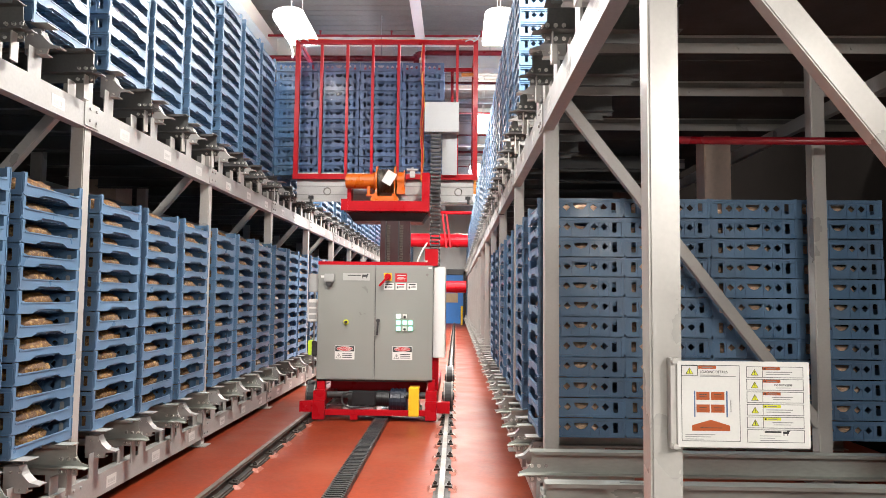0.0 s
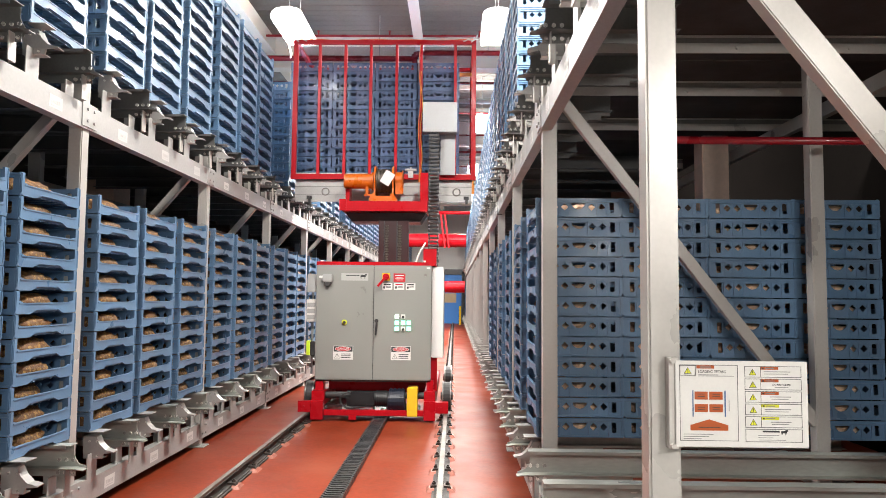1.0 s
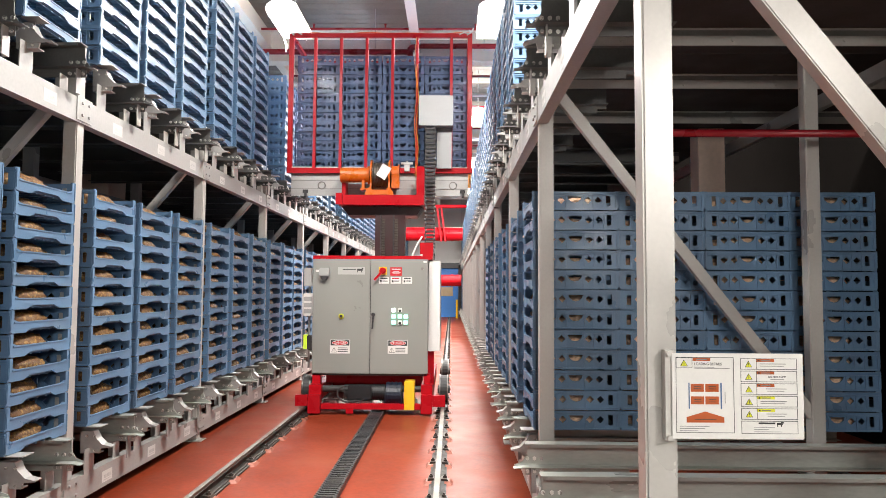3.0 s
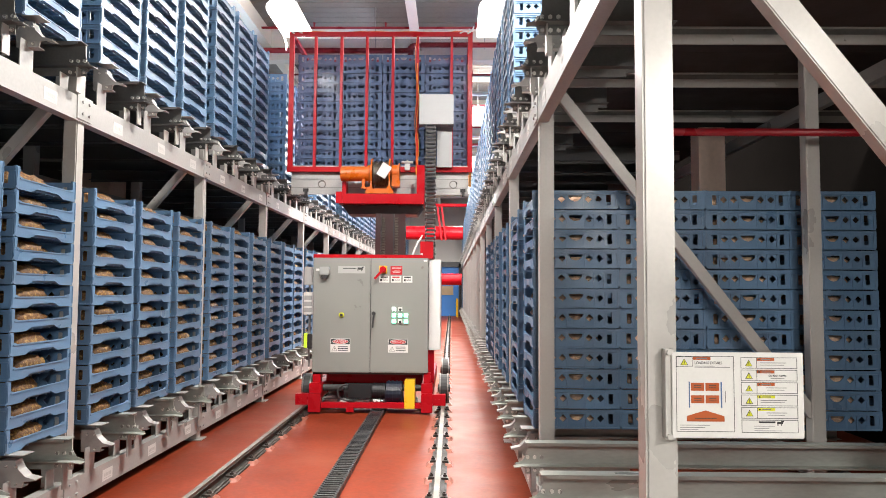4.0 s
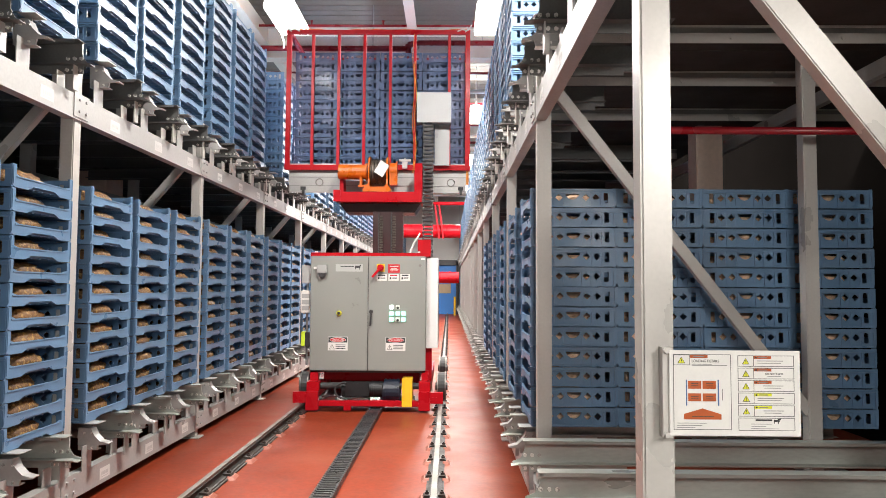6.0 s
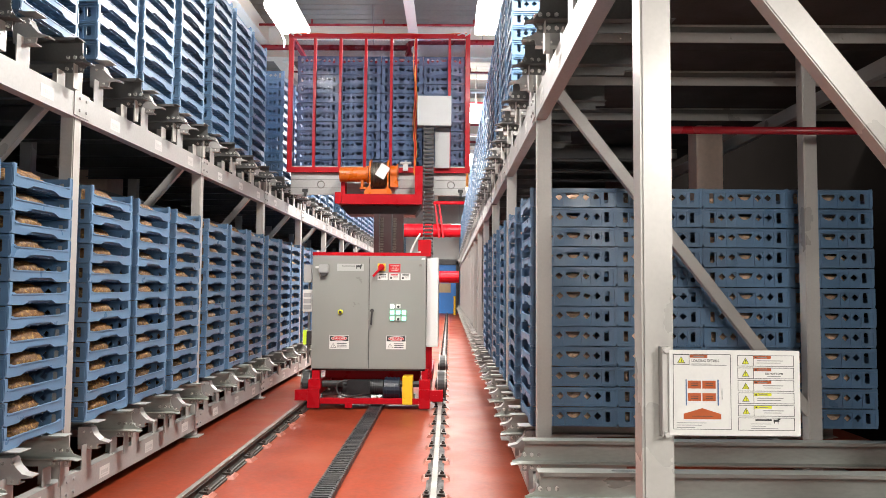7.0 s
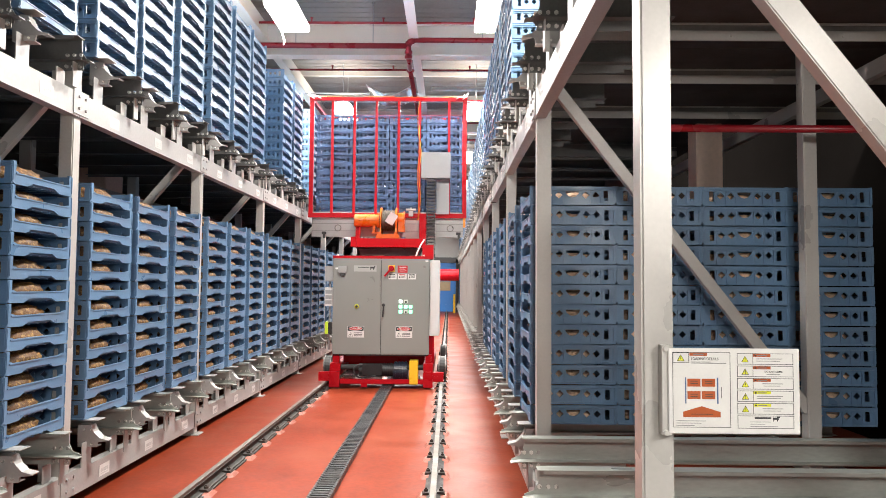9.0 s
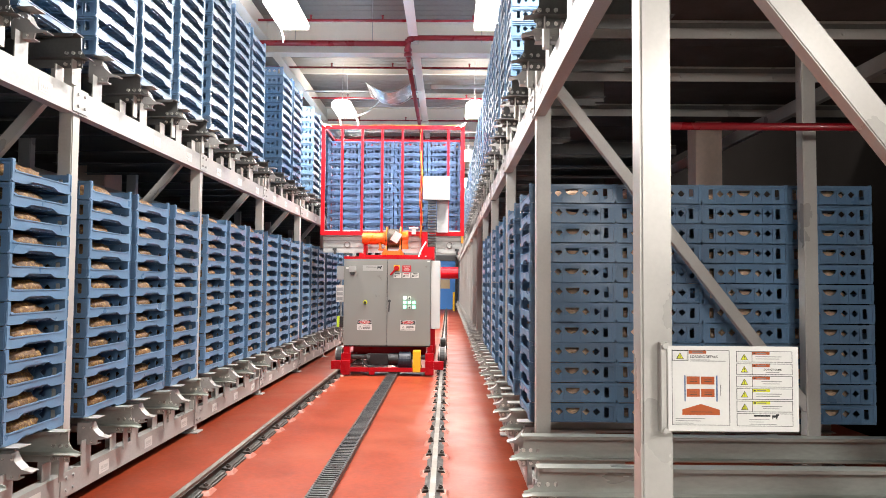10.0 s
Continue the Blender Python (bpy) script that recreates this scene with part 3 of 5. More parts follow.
def arm_mesh(s, reach=2.62):
    """A channel that carries a stack: web, flanges towards -y, flared nose, splice plate, stubs; x runs into the rack by s."""
    bm = bmesh.new()

    def bx(d0, d1, *rest):
        box(bm, min(s * d0, s * d1), max(s * d0, s * d1), *rest)

    prism(bm, [(s * d, z) for d, z in ((-0.100, 0.0), (reach, 0.0), (reach, -0.196), (-0.128, -0.196), (-0.135, -0.178), (-0.190, -0.170), (-0.190, -0.162), (-0.135, -0.142), (-0.112, -0.105), (-0.102, -0.08))], "y", -0.006, 0.0)
    bx(-0.122, reach, -0.105, -0.006, -0.006, 0.0)
    bx(-0.09, reach, -0.105, -0.100, -0.022, -0.006)
    bx(-0.14, reach, -0.085, -0.006, -0.171, -0.165)
    prism(bm, [(s * d, z) for d, z in ((-0.14, -0.166), (-0.20, -0.176), (-0.20, -0.181), (-0.14, -0.172))], "y", -0.075, -0.004)
    # splice plate under the web
    bx(-0.12, 0.62, -0.016, -0.008, -0.232, -0.171)
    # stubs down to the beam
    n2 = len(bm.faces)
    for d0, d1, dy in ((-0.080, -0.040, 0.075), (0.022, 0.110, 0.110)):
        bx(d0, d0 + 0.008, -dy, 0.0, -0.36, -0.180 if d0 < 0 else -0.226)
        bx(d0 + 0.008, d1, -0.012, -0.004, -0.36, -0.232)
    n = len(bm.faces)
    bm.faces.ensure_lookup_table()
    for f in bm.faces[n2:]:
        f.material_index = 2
    for d in (-0.10, -0.050, 0.0):
        bolt(bm, s * d, -0.006, -0.118)
        bolt(bm, s * d, -0.016, -0.205)
    bm.faces.ensure_lookup_table()
    for f in bm.faces[n:]:
        f.material_index = 1
    return bm


def bracket_mesh(s):
    """A short folded bracket with a two-tier nose on a stub."""
    bm = bmesh.new()

    def bx(d0, d1, *rest):
        box(bm, min(s * d0, s * d1), max(s * d0, s * d1), *rest)

    bx(-0.100, 0.02, -0.100, 0.03, -0.006, 0.0)
    nose = ((-0.040, -0.040), (-0.066, -0.095), (-0.112, -0.140), (-0.178, -0.156))
    # front plate with its flared edge, the lip along the flare, web and foot
    prism(bm, [(s * d, z) for d, z in (*nose, (-0.178, -0.163), (-0.100, -0.170), (0.06, -0.170), (0.06, -0.040))], "y", -0.082, -0.074)
    prism(bm, [(s * d, z) for d, z in (*nose, *[(d + 0.004, z - 0.007) for d, z in reversed(nose)])], "y", -0.076, 0.0)
    bx(-0.042, 0.06, -0.076, 0.0, -0.047, -0.040)
    bx(-0.020, 0.06, -0.006, 0.0, -0.170, -0.003)
    prism(bm, [(s * d, z) for d, z in ((-0.098, -0.166), (0.06, -0.166), (0.06, -0.208), (-0.088, -0.208))], "y", -0.078, -0.063)
    bx(-0.088, 0.06, -0.065, -0.005, -0.208, -0.202)
    bx(-0.012, 0.030, -0.010, -0.004, -0.36, -0.160)
    bx(-0.012, -0.004, -0.150, -0.008, -0.36, -0.166)
    n = len(bm.faces)
    for d in (-0.05, 0.01):
        bolt(bm, s * d, -0.076, -0.187, 0.008)
        bolt(bm, s * d, -0.080, -0.075, 0.009)
    bm.faces.ensure_lookup_table()
    for f in bm.faces[n:]:
        f.material_index = 1
    return bm


def rack(side):
    s, x0 = (-1, LEFT_X) if side == "left" else (1, RIGHT_X)
    root = empty("storage_rack", "galvanised steel two-level storage rack along the aisle", "storage rack", "racks beside the aisle")

    def X(d):
        return x0 + s * d

    def bx(bm, d0, d1, *rest):
        box(bm, min(X(d0), X(d1)), max(X(d0), X(d1)), *rest)

    k0, k1 = -1, 14
    for k in range(k0, k1):
        y1 = POST0 + k * BAY - (0.12 if k == -1 else 0.0)      # the end frame stands a little forward
        y0 = y1 - 0.108
        for d0, d1 in ((0.006, 0.112), (1.94 if side == "left" else 1.978, 2.078)) if side == "left" or k < 1 else ((0.006, 0.112),):
            b = bmesh.new()
            bx(b, d0, d1, y0, y1, 0.012, 3.55)
            part("post", b, POST_STEEL, root, bevel=0.008)
            b = bmesh.new()
            bx(b, d0 - 0.06, d1 + 0.03, y0 - 0.04, y1 + 0.04, 0.0, 0.012)
            part("foot_plate", b, LIGHT_STEEL, root, bevel=0.003)
        # splice plates with bolts where beams meet at a post
        for z0, z1 in ((0.10, 0.28), (2.945, 3.125)):
            b = bmesh.new()
            bx(b, -0.020, -0.012, y0 - 0.05, y1 + 0.06, z0, z1)
            for y in (y0 + 0.02, y1 + 0.01):
                for z in (z0 + 0.045, z1 - 0.045):
                    bolt(b, X(-0.020), y, z, 0.012, "x", -s)
            part("splice_plate", b, LIGHT_STEEL, root)
        if side == "right" and k > 0:
            continue
        b = bmesh.new()
        dx, wide = (0.03, 0.080) if k == 0 else (0.0, 0.096 if side == "right" else 0.080)
        bar(b, (X(0.09 + dx), y0 + 0.054, 3.215), (X(1.97 + dx), y0 + 0.054, 0.785 if side == "right" else 1.0), 0.07, wide)
        part("brace", b, POST_STEEL, root, bevel=0.005)
    for z0, z1 in ((0.09, 0.265), (2.93, 3.115)):
        for k in range(k0, k1):
            y = POST0 + k * BAY
            b = bmesh.new()
            bx(b, -0.012, 0.004, y + 0.004 - 0.06, y + BAY - 0.064, z0, z1)
            bx(b, 0.004, 0.07, y + 0.004, y + BAY - 0.112, z1 - 0.012, z1)
            bx(b, 0.004, 0.07, y + 0.004, y + BAY - 0.112, z0, z0 + 0.012)
            beam = part("beam", b, LIGHT_STEEL, root)
            b = bmesh.new()
            raised = side == "right" and z0 > 1.0          # the far beam sits close under the boards
            bx(b, 2.44, 2.50, y, y + BAY - 0.01, 3.225 if raised else z0, 3.343 if raised else z1)
            part("rear_beam", b, LIGHT_STEEL, root)
            for j in range(3):
                ly = slot_y(k, j) + 0.28 + random.uniform(-0.03, 0.03)
                lz = z0 + 0.085 + random.uniform(-0.006, 0.006)
                b = bmesh.new()
                bx(b, -0.0135, -0.0125, ly, ly + 0.17, lz - 0.045, lz + 0.045)
                tag = part("location_label", b, LABEL_FADED if z0 > 1.0 and k < 1 else LABEL_WHITE, beam, "small white paper label")
                if k < 3:
                    b = bmesh.new()
                    for i in range(5):
                        bx(b, -0.0145, -0.0137, ly + 0.03 + i * 0.024, ly + 0.046 + i * 0.024, lz - 0.014, lz + 0.014)
                    bx(b, -0.0145, -0.0137, ly + 0.03, ly + 0.14, lz - 0.030, lz - 0.024)
                    part("label_print", b, LABEL_INK, tag)
    # dark boards added on the upper arms behind the front stacks, to block light
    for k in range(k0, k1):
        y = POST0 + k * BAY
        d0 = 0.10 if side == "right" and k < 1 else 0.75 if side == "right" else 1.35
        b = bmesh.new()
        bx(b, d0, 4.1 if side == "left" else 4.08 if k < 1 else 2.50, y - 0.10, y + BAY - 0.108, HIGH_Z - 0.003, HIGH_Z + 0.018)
        part("deck_board", b, DARK_BOARD, root, "added dark brown board that keeps the rack interior dark")
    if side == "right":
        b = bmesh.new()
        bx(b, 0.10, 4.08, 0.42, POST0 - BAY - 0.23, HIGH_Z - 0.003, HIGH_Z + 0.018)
        part("deck_board", b, DARK_BOARD, root, "added dark brown board that keeps the rack interior dark")
    # upper arms: webs coloured as shaded, stubs paler as lit
    arm_dark = mesh_of("arm", arm_mesh(s, 2.62 if side == "left" else 1.90), [SHADED_STEEL, BOLT_STEEL, POST_STEEL])
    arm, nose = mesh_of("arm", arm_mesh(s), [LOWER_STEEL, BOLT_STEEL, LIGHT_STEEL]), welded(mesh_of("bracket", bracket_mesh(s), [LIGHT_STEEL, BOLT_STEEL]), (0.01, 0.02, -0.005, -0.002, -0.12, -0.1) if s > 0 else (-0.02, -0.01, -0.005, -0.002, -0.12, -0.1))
    stub = mesh_of("arm", arm_mesh(s, 0.70), [SHADED_STEEL, BOLT_STEEL, POST_STEEL])
    if side == "right":                  # cross beams under the open bays' boards; dark web for shade, pale flanges for light
        for y, d1 in ((2.70, 4.02), (3.74, 4.02), (4.786, 4.02), (5.813, 4.02), (7.03, 4.02), (9.1, 2.25), (10.3, 2.25)):
            b = bmesh.new()
            bx(b, 0.115, d1, y, y + 0.006, 3.345, HIGH_Z - 0.004)
            beam = part("cross_beam", b, DARK_STEEL, root, "steel cross beam, web darkened as shaded, flanges pale as lit")
            b = bmesh.new()
            bx(b, 0.115, d1, y - 0.012, y, 3.345, 3.412)
            bx(b, 0.115, d1, y - 0.012, y, HIGH_Z - 0.016, HIGH_Z - 0.004)
            for i in range(5 if d1 > 3 else 3):
                bolt(b, X(0.5 + i * 0.75), y - 0.012, 3.378, 0.012)
            part("flange", b, POST_STEEL, beam)
    for level, z in (("lower", LOW_Z - 0.004), ("upper", HIGH_Z - 0.004)):
        for k in range(k0, k1):
            for j in range(3):
                y = slot_y(k, j)
                open_bay = side == "right" and k < 1
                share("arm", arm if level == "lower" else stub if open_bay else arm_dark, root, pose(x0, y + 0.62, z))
                if not (open_bay and k < 0 and level == "lower"):
                    share("bracket", nose, root, pose(x0, y + 0.12, z))
    return root


rack("left")
rack("right")

# ---- rails and floor chain ----
def rail(x):
    bm = bmesh.new()
    prism(bm, [(x - 0.055, 0.028), (x - 0.012, 0.036), (x - 0.010, 0.085), (x - 0.030, 0.095), (x + 0.030, 0.095), (x + 0.010, 0.085),
               (x + 0.012, 0.036), (x + 0.055, 0.028), (x + 0.055, 0.015), (x - 0.055, 0.015)], "y", 0.6, 45.5)
    root = thing("crane_rail", bm, RAIL_SIDE, "dark worn steel crane rail bolted to the floor", "rail", "rails of the crane")
    bm = bmesh.new()
    box(bm, x - 0.022, x + 0.022, 0.6, 45.5, 0.095, 0.118)
    part("rail_head", bm, RAIL_STEEL, root, "shiny worn running surface")
    bm = bmesh.new()
    box(bm, x - 0.075, x + 0.075, 0.6, 45.5, 0.0, 0.015)
    part("sole_plate", bm, RAIL_SIDE, root)
    return root


def clip_mesh(sx):
    """A rail clip: base plate, sloping clamp, bolt and nut."""
    bm = bmesh.new()
    prism(bm, [(sx * 0.014, 0.050), (sx * 0.082, 0.046), (sx * 0.092, 0.026), (sx * 0.014, 0.034)], "y", -0.045, 0.045)
    rod(bm, (sx * 0.060, 0, 0.044), (sx * 0.060, 0, 0.078), 0.010, 8)
    rod(bm, (sx * 0.060, 0, 0.049), (sx * 0.060, 0, 0.066), 0.020, 6)
    return bm


for x in (-1.985, -0.108):
    root = rail(x)
    for sx in (-1, 1):
        me = mesh_of("rail_clip", clip_mesh(sx), CLIP_STEEL)
        for k in range(68):
            share("rail_clip", me, root, pose(x, 3.39 + k * 0.602 + random.uniform(-0.02, 0.02), 0, 0, 0, random.uniform(-5, 5)))
        bm = bmesh.new()
        lo = [bm.verts.new((sx * u, v, 0.0)) for u, v in ((0.056, -0.115), (0.128, -0.085), (0.128, 0.085), (0.056, 0.115))]
        hi = [bm.verts.new((sx * u, v, 0.026)) for u, v in ((0.056, -0.072), (0.104, -0.056), (0.104, 0.056), (0.056, 0.072))]
        bm.faces.new(hi)
        bm.faces.new(lo[::-1])
        for i in range(4):
            bm.faces.new((lo[i], lo[(i + 1) % 4], hi[(i + 1) % 4], hi[i]))
        pad = mesh_of("grout_pad", bm, GROUT)
        for k in range(68):
            share("grout_pad", pad, root, pose(x, 3.39 + k * 0.602, 0, 0, 0, random.uniform(-4, 4)), "red painted pad")

b = bmesh.new()
for x in (-1.085, -0.917):
    box(b, x, x + 0.016, 0.8, 30.0, 0.0, 0.040)
box(b, -1.07, -0.917, 0.8, 30.0, 0.0, 0.008)
chain = thing("floor_cable_chain", b, BLACK_PLASTIC, "black plastic cable chain lying in a trough on the floor", "cable chain")
b = bmesh.new()
k = 0
while 0.8 + k * 0.064 < 29.9:
    y = 0.8 + k * 0.064
    box(b, -1.068, -0.918, y, y + 0.030, 0.034, 0.046)
    box(b, -1.082, -1.062, y + 0.004, y + 0.054, 0.040, 0.052)
    box(b, -0.922, -0.902, y + 0.004, y + 0.054, 0.040, 0.052)
    k += 1
tagged(part("chain_link", b, CHAIN_GREY, chain), kind="stuff")

# ---- crane ----
CRANE_Y = 9.9
crane = empty("stacker_crane", "red rail-guided stacker crane with a grey control cabinet", "stacker crane", at=pose(0, CRANE_Y, 0))


def slab(name, mat, parent, x0, x1, y0, y1, z0, z1, label="", bevel=0.0, smooth=False):
    bm = bmesh.new()
    box(bm, x0, x1, y0, y1, z0, z1)
    return part(name, bm, mat, parent, label, bevel, smooth)


# chassis
for x0, x1 in ((-1.93, -1.762), (-0.403, -0.25)):
    slab("side_beam", RED_PAINT, crane, x0, x1, -0.08, 2.9, 0.20, 0.40, bevel=0.006)
    slab("buffer_post", RED_PAINT, crane, x0, x1, -0.15, -0.02, 0.022, 0.275, bevel=0.006)
    slab("cabinet_leg", RED_PAINT, crane, x0 + 0.03, x1 - 0.03, 0.02, 0.14, 0.275, 0.545, bevel=0.004)
for x0, x1 in ((-2.10, -1.932), (-0.248, -0.073)):
    bm = bmesh.new()
    box(bm, x0, x1, -0.15, -0.04, 0.124, 0.270)
    xx = (x0 + x1) / 2
    for dx in (-0.05, 0.0):
        rod(bm, (xx + dx, -0.15, 0.20), (xx + dx, -0.158, 0.20), 0.010, 8)
    part("buffer_arm", bm, RED_PAINT, crane, bevel=0.0)
for y0, y1, z0, z1 in ((-0.11, -0.03, 0.075, 0.150), (0.9, 1.05, 0.24, 0.40), (2.75, 2.9, 0.24, 0.40), (0.30, 0.42, 0.38, 0.50)):
    slab("cross_beam", RED_PAINT, crane, -1.76, -0.405, y0, y1, z0, z1, bevel=0.004)
slab("drip_tray", LABEL_WHITE, crane, -1.52, -1.10, -0.02, 0.3, 0.10, 0.175)
slab("deck_plate", MAST_DARK, crane, -1.74, -1.50, 0.05, 0.8, 0.17, 0.19)
for x0, x1 in ((-1.60, -1.12), (-0.95, -0.47)):
    slab("sweeper_plate", LIGHT_STEEL, crane, x0, x1, 0.30, 0.36, 0.03, 0.16)
bm = bmesh.new()
box(bm, -1.41, -1.31, -0.165, -0.15, 0.03, 0.10)
part("tow_bracket", bm, RED_PAINT, crane)
WHEELS = []
for x in (-1.998, -0.098):
    for y in (0.25, 2.55):
        bm = bmesh.new()
        rod(bm, (-0.046, 0, 0), (0.046, 0, 0), 0.190, 32)
        rod(bm, (-0.062, 0, 0), (-0.045, 0, 0), 0.205, 32)
        rod(bm, (0.045, 0, 0), (0.062, 0, 0), 0.205, 32)
        wheel = part("wheel", bm, WHEEL_STEEL, crane, at=pose(x, y, 0.308))
        bm = bmesh.new()
        rod(bm, (-0.085, 0, 0), (0.085, 0, 0), 0.055, 16)
        rod(bm, (-0.066, 0, 0), (0.066, 0, 0), 0.192, 24)
        box(bm, -0.074, 0.074, -0.10, 0.10, -0.03, 0.03)
        part("hub", bm, RUBBER, wheel)
        WHEELS.append((wheel, x, y))
# drive
bm = bmesh.new()
rod(bm, (-1.46, 0.06, 0.285), (-0.90, 0.06, 0.285), 0.105, 24)
drive = part("drive_motor", bm, MOTOR_BLACK, crane)
bm = bmesh.new()
box(bm, -1.40, -1.08, -0.085, -0.02, 0.20, 0.40)
part("terminal_box", bm, MOTOR_BLACK, drive, bevel=0.012)
for i in range(5):
    bm = bmesh.new()
    rod(bm, (-1.06 + i * 0.03, 0.06, 0.285), (-1.05 + i * 0.03, 0.06, 0.285), 0.114, 24)
    part("cooling_fin", bm, MOTOR_BLACK, drive)
bm = bmesh.new()
rod(bm, (-0.885, 0.06, 0.265), (-0.673, 0.06, 0.265), 0.155, 20)
box(bm, -0.90, -0.66, -0.05, 0.2, 0.11, 0.30)
for i in range(4):
    rod(bm, (-0.87 + i * 0.055, 0.06, 0.265), (-0.85 + i * 0.055, 0.06, 0.265), 0.165, 20)
part("gearbox", bm, MOTOR_BLUE, drive)
for xa, xb in ((-1.76, -1.46), (-0.673, -0.40)):
    bm = bmesh.new()
    rod(bm, (xa, 0.06, 0.33), (xb, 0.06, 0.33), 0.045, 14)
    part("drive_shaft", bm, RUBBER, crane)
slab("drive_guard", GUARD_YELLOW, crane, -0.628, -0.490, -0.14, 0.16, 0.075, 0.455, "yellow painted guard", bevel=0.006)
bm = bmesh.new()
tube(bm, [(-1.40 + 0.14 * math.cos(math.pi * (0.5 + i / 10)), -0.08, 0.28 + 0.11 * math.sin(math.pi * (0.5 + i / 10))) for i in range(11)] + [(-1.18, -0.07, 0.20)], 0.013)
part("motor_cable", bm, BLACK_PLASTIC, crane)

# control cabinet on the chassis
cabinet = slab("cabinet", CABINET_GREY, crane, -1.905, -0.322, 0.03, 0.44, 0.545, 2.112, bevel=0.008)
for x0, x1 in ((-1.911, -1.1185), (-1.1105, -0.318)):
    slab("cabinet_door", CABINET_GREY, cabinet, x0, x1, 0.004, 0.028, 0.540, 2.116, bevel=0.007)
slab("door_gasket", RUBBER, cabinet, -1.90, -0.33, 0.026, 0.032, 0.55, 2.10)
slab("bottom_rail", MAST_DARK, cabinet, -1.90, -0.325, 0.02, 0.44, 0.515, 0.545)


def outline_text(parent, name, body, x, z, size, mat, y=-0.0015, width=None):
    curve = bpy.data.curves.new(name, "FONT")
    curve.body, curve.size, curve.align_x, curve.align_y, curve.extrude = body, size, "CENTER", "CENTER", 0.0004
    tmp = bpy.data.objects.new(name, curve)
    scene.collection.objects.link(tmp)
    bpy.context.view_layer.update()
    me = bpy.data.meshes.new_from_object(tmp.evaluated_get(bpy.context.evaluated_depsgraph_get()))
    bpy.data.objects.remove(tmp)
    me.materials.clear()
    me.materials.append(mat)
    w = max(v.co.x for v in me.vertices) - min(v.co.x for v in me.vertices)
    if width:
        me.transform(Matrix.Diagonal((width / w, 1, 1, 1)))
    me.transform(Euler((radians(90), 0, 0)).to_matrix().to_4x4())
    ob = new(name, me)
    ob.parent = parent
    ob.matrix_basis = pose(x, y, z)
    return ob


def print_bars(name, parent, mat, bars, y0, y1):
    bm = bmesh.new()
    for x0, x1, z0, z1 in bars:
        box(bm, x0, x1, y0, y1, z0, z1)
    return part(name, bm, mat, parent)


def warning_mark(parent, x, z, w, y, back=SIGN_YELLOW, line=INK):
    """A three-cornered warning mark."""
    bm = bmesh.new()
    prism(bm, [(x - w / 2, z - w * 0.43), (x + w / 2, z - w * 0.43), (x, z + w * 0.43)], "y", y - 0.0008, y)
    part("warning_mark", bm, line, parent)
    bm = bmesh.new()
    prism(bm, [(x - w * 0.40, z - w * 0.37), (x + w * 0.40, z - w * 0.37), (x, z + w * 0.32)], "y", y - 0.0014, y - 0.0009)
    part("warning_field", bm, back, parent)
    print_bars("warning_stroke", parent, line, [(x - w * 0.04, x + w * 0.04, z - w * 0.16, z + w * 0.16), (x - w * 0.04, x + w * 0.04, z - w * 0.30, z - w * 0.22)], y - 0.002, y - 0.0015)


def danger_sign(x0, x1, z0, z1, word):
    sign = slab("warning_sign", LABEL_WHITE, cabinet, x0, x1, 0.001, 0.0035, z0, z1, "black, red and white warning sign")
    h, c = z1 - z0, (x0 + x1) / 2
    print_bars("sign_header", sign, INK, [(x0 + 0.006, x1 - 0.006, z0 + 0.58 * h, z1 - 0.006)], 0.0002, 0.0008)
    bm = bmesh.new()
    ring = [(math.cos(2 * math.pi * i / 24), math.sin(2 * math.pi * i / 24)) for i in range(24)]
    prism(bm, [(c + 0.112 * u, z0 + 0.78 * h + 0.033 * v) for u, v in ring], "y", -0.0003, 0.0)
    part("oval_rim", bm, LABEL_WHITE, sign)
    bm = bmesh.new()
    prism(bm, [(c + 0.106 * u, z0 + 0.78 * h + 0.028 * v) for u, v in ring], "y", -0.0008, -0.0004)
    part("sign_oval", bm, SIGN_RED, sign)
    outline_text(sign, "sign_word", word, c, z0 + 0.78 * h, 0.050, LABEL_WHITE, -0.0014, width=0.165)
    warning_mark(sign, x0 + 0.055, z0 + 0.27 * h, 0.08, 0.0008, LABEL_WHITE)
    print_bars("sign_lines", sign, INK, [(c - 0.03, c + 0.105, z0 + q * h, z0 + q * h + 0.010) for q in (0.38, 0.25, 0.12)], 0.0002, 0.0008)


danger_sign(-1.660, -1.388, 0.816, 1.004, "DANGER")
danger_sign(-0.867, -0.594, 0.816, 1.004, "PELIGRO")
plate = slab("name_plate", PLATE_GREY, cabinet, -1.567, -1.193, 0.001, 0.0035, 1.901, 2.002, "pale grey name plate with black print")
print_bars("plate_print", plate, INK, [(-1.50, -1.315, 1.965, 1.975), (-1.30, -1.225, 1.952, 1.982), (-1.235, -1.215, 1.972, 1.994), (-1.298, -1.288, 1.930, 1.955), (-1.245, -1.235, 1.930, 1.955)], 0.0, 0.0008)
notice = slab("red_notice", SIGN_RED, cabinet, -0.843, -0.680, 0.001, 0.0035, 1.886, 2.004, "red notice with white print")
print_bars("notice_print", notice, LABEL_WHITE, [(-0.82, -0.70, 1.972, 1.982), (-0.80, -0.72, 1.945, 1.950), (-0.82, -0.70, 1.930, 1.935), (-0.81, -0.71, 1.912, 1.917)], 0.0, 0.0008)
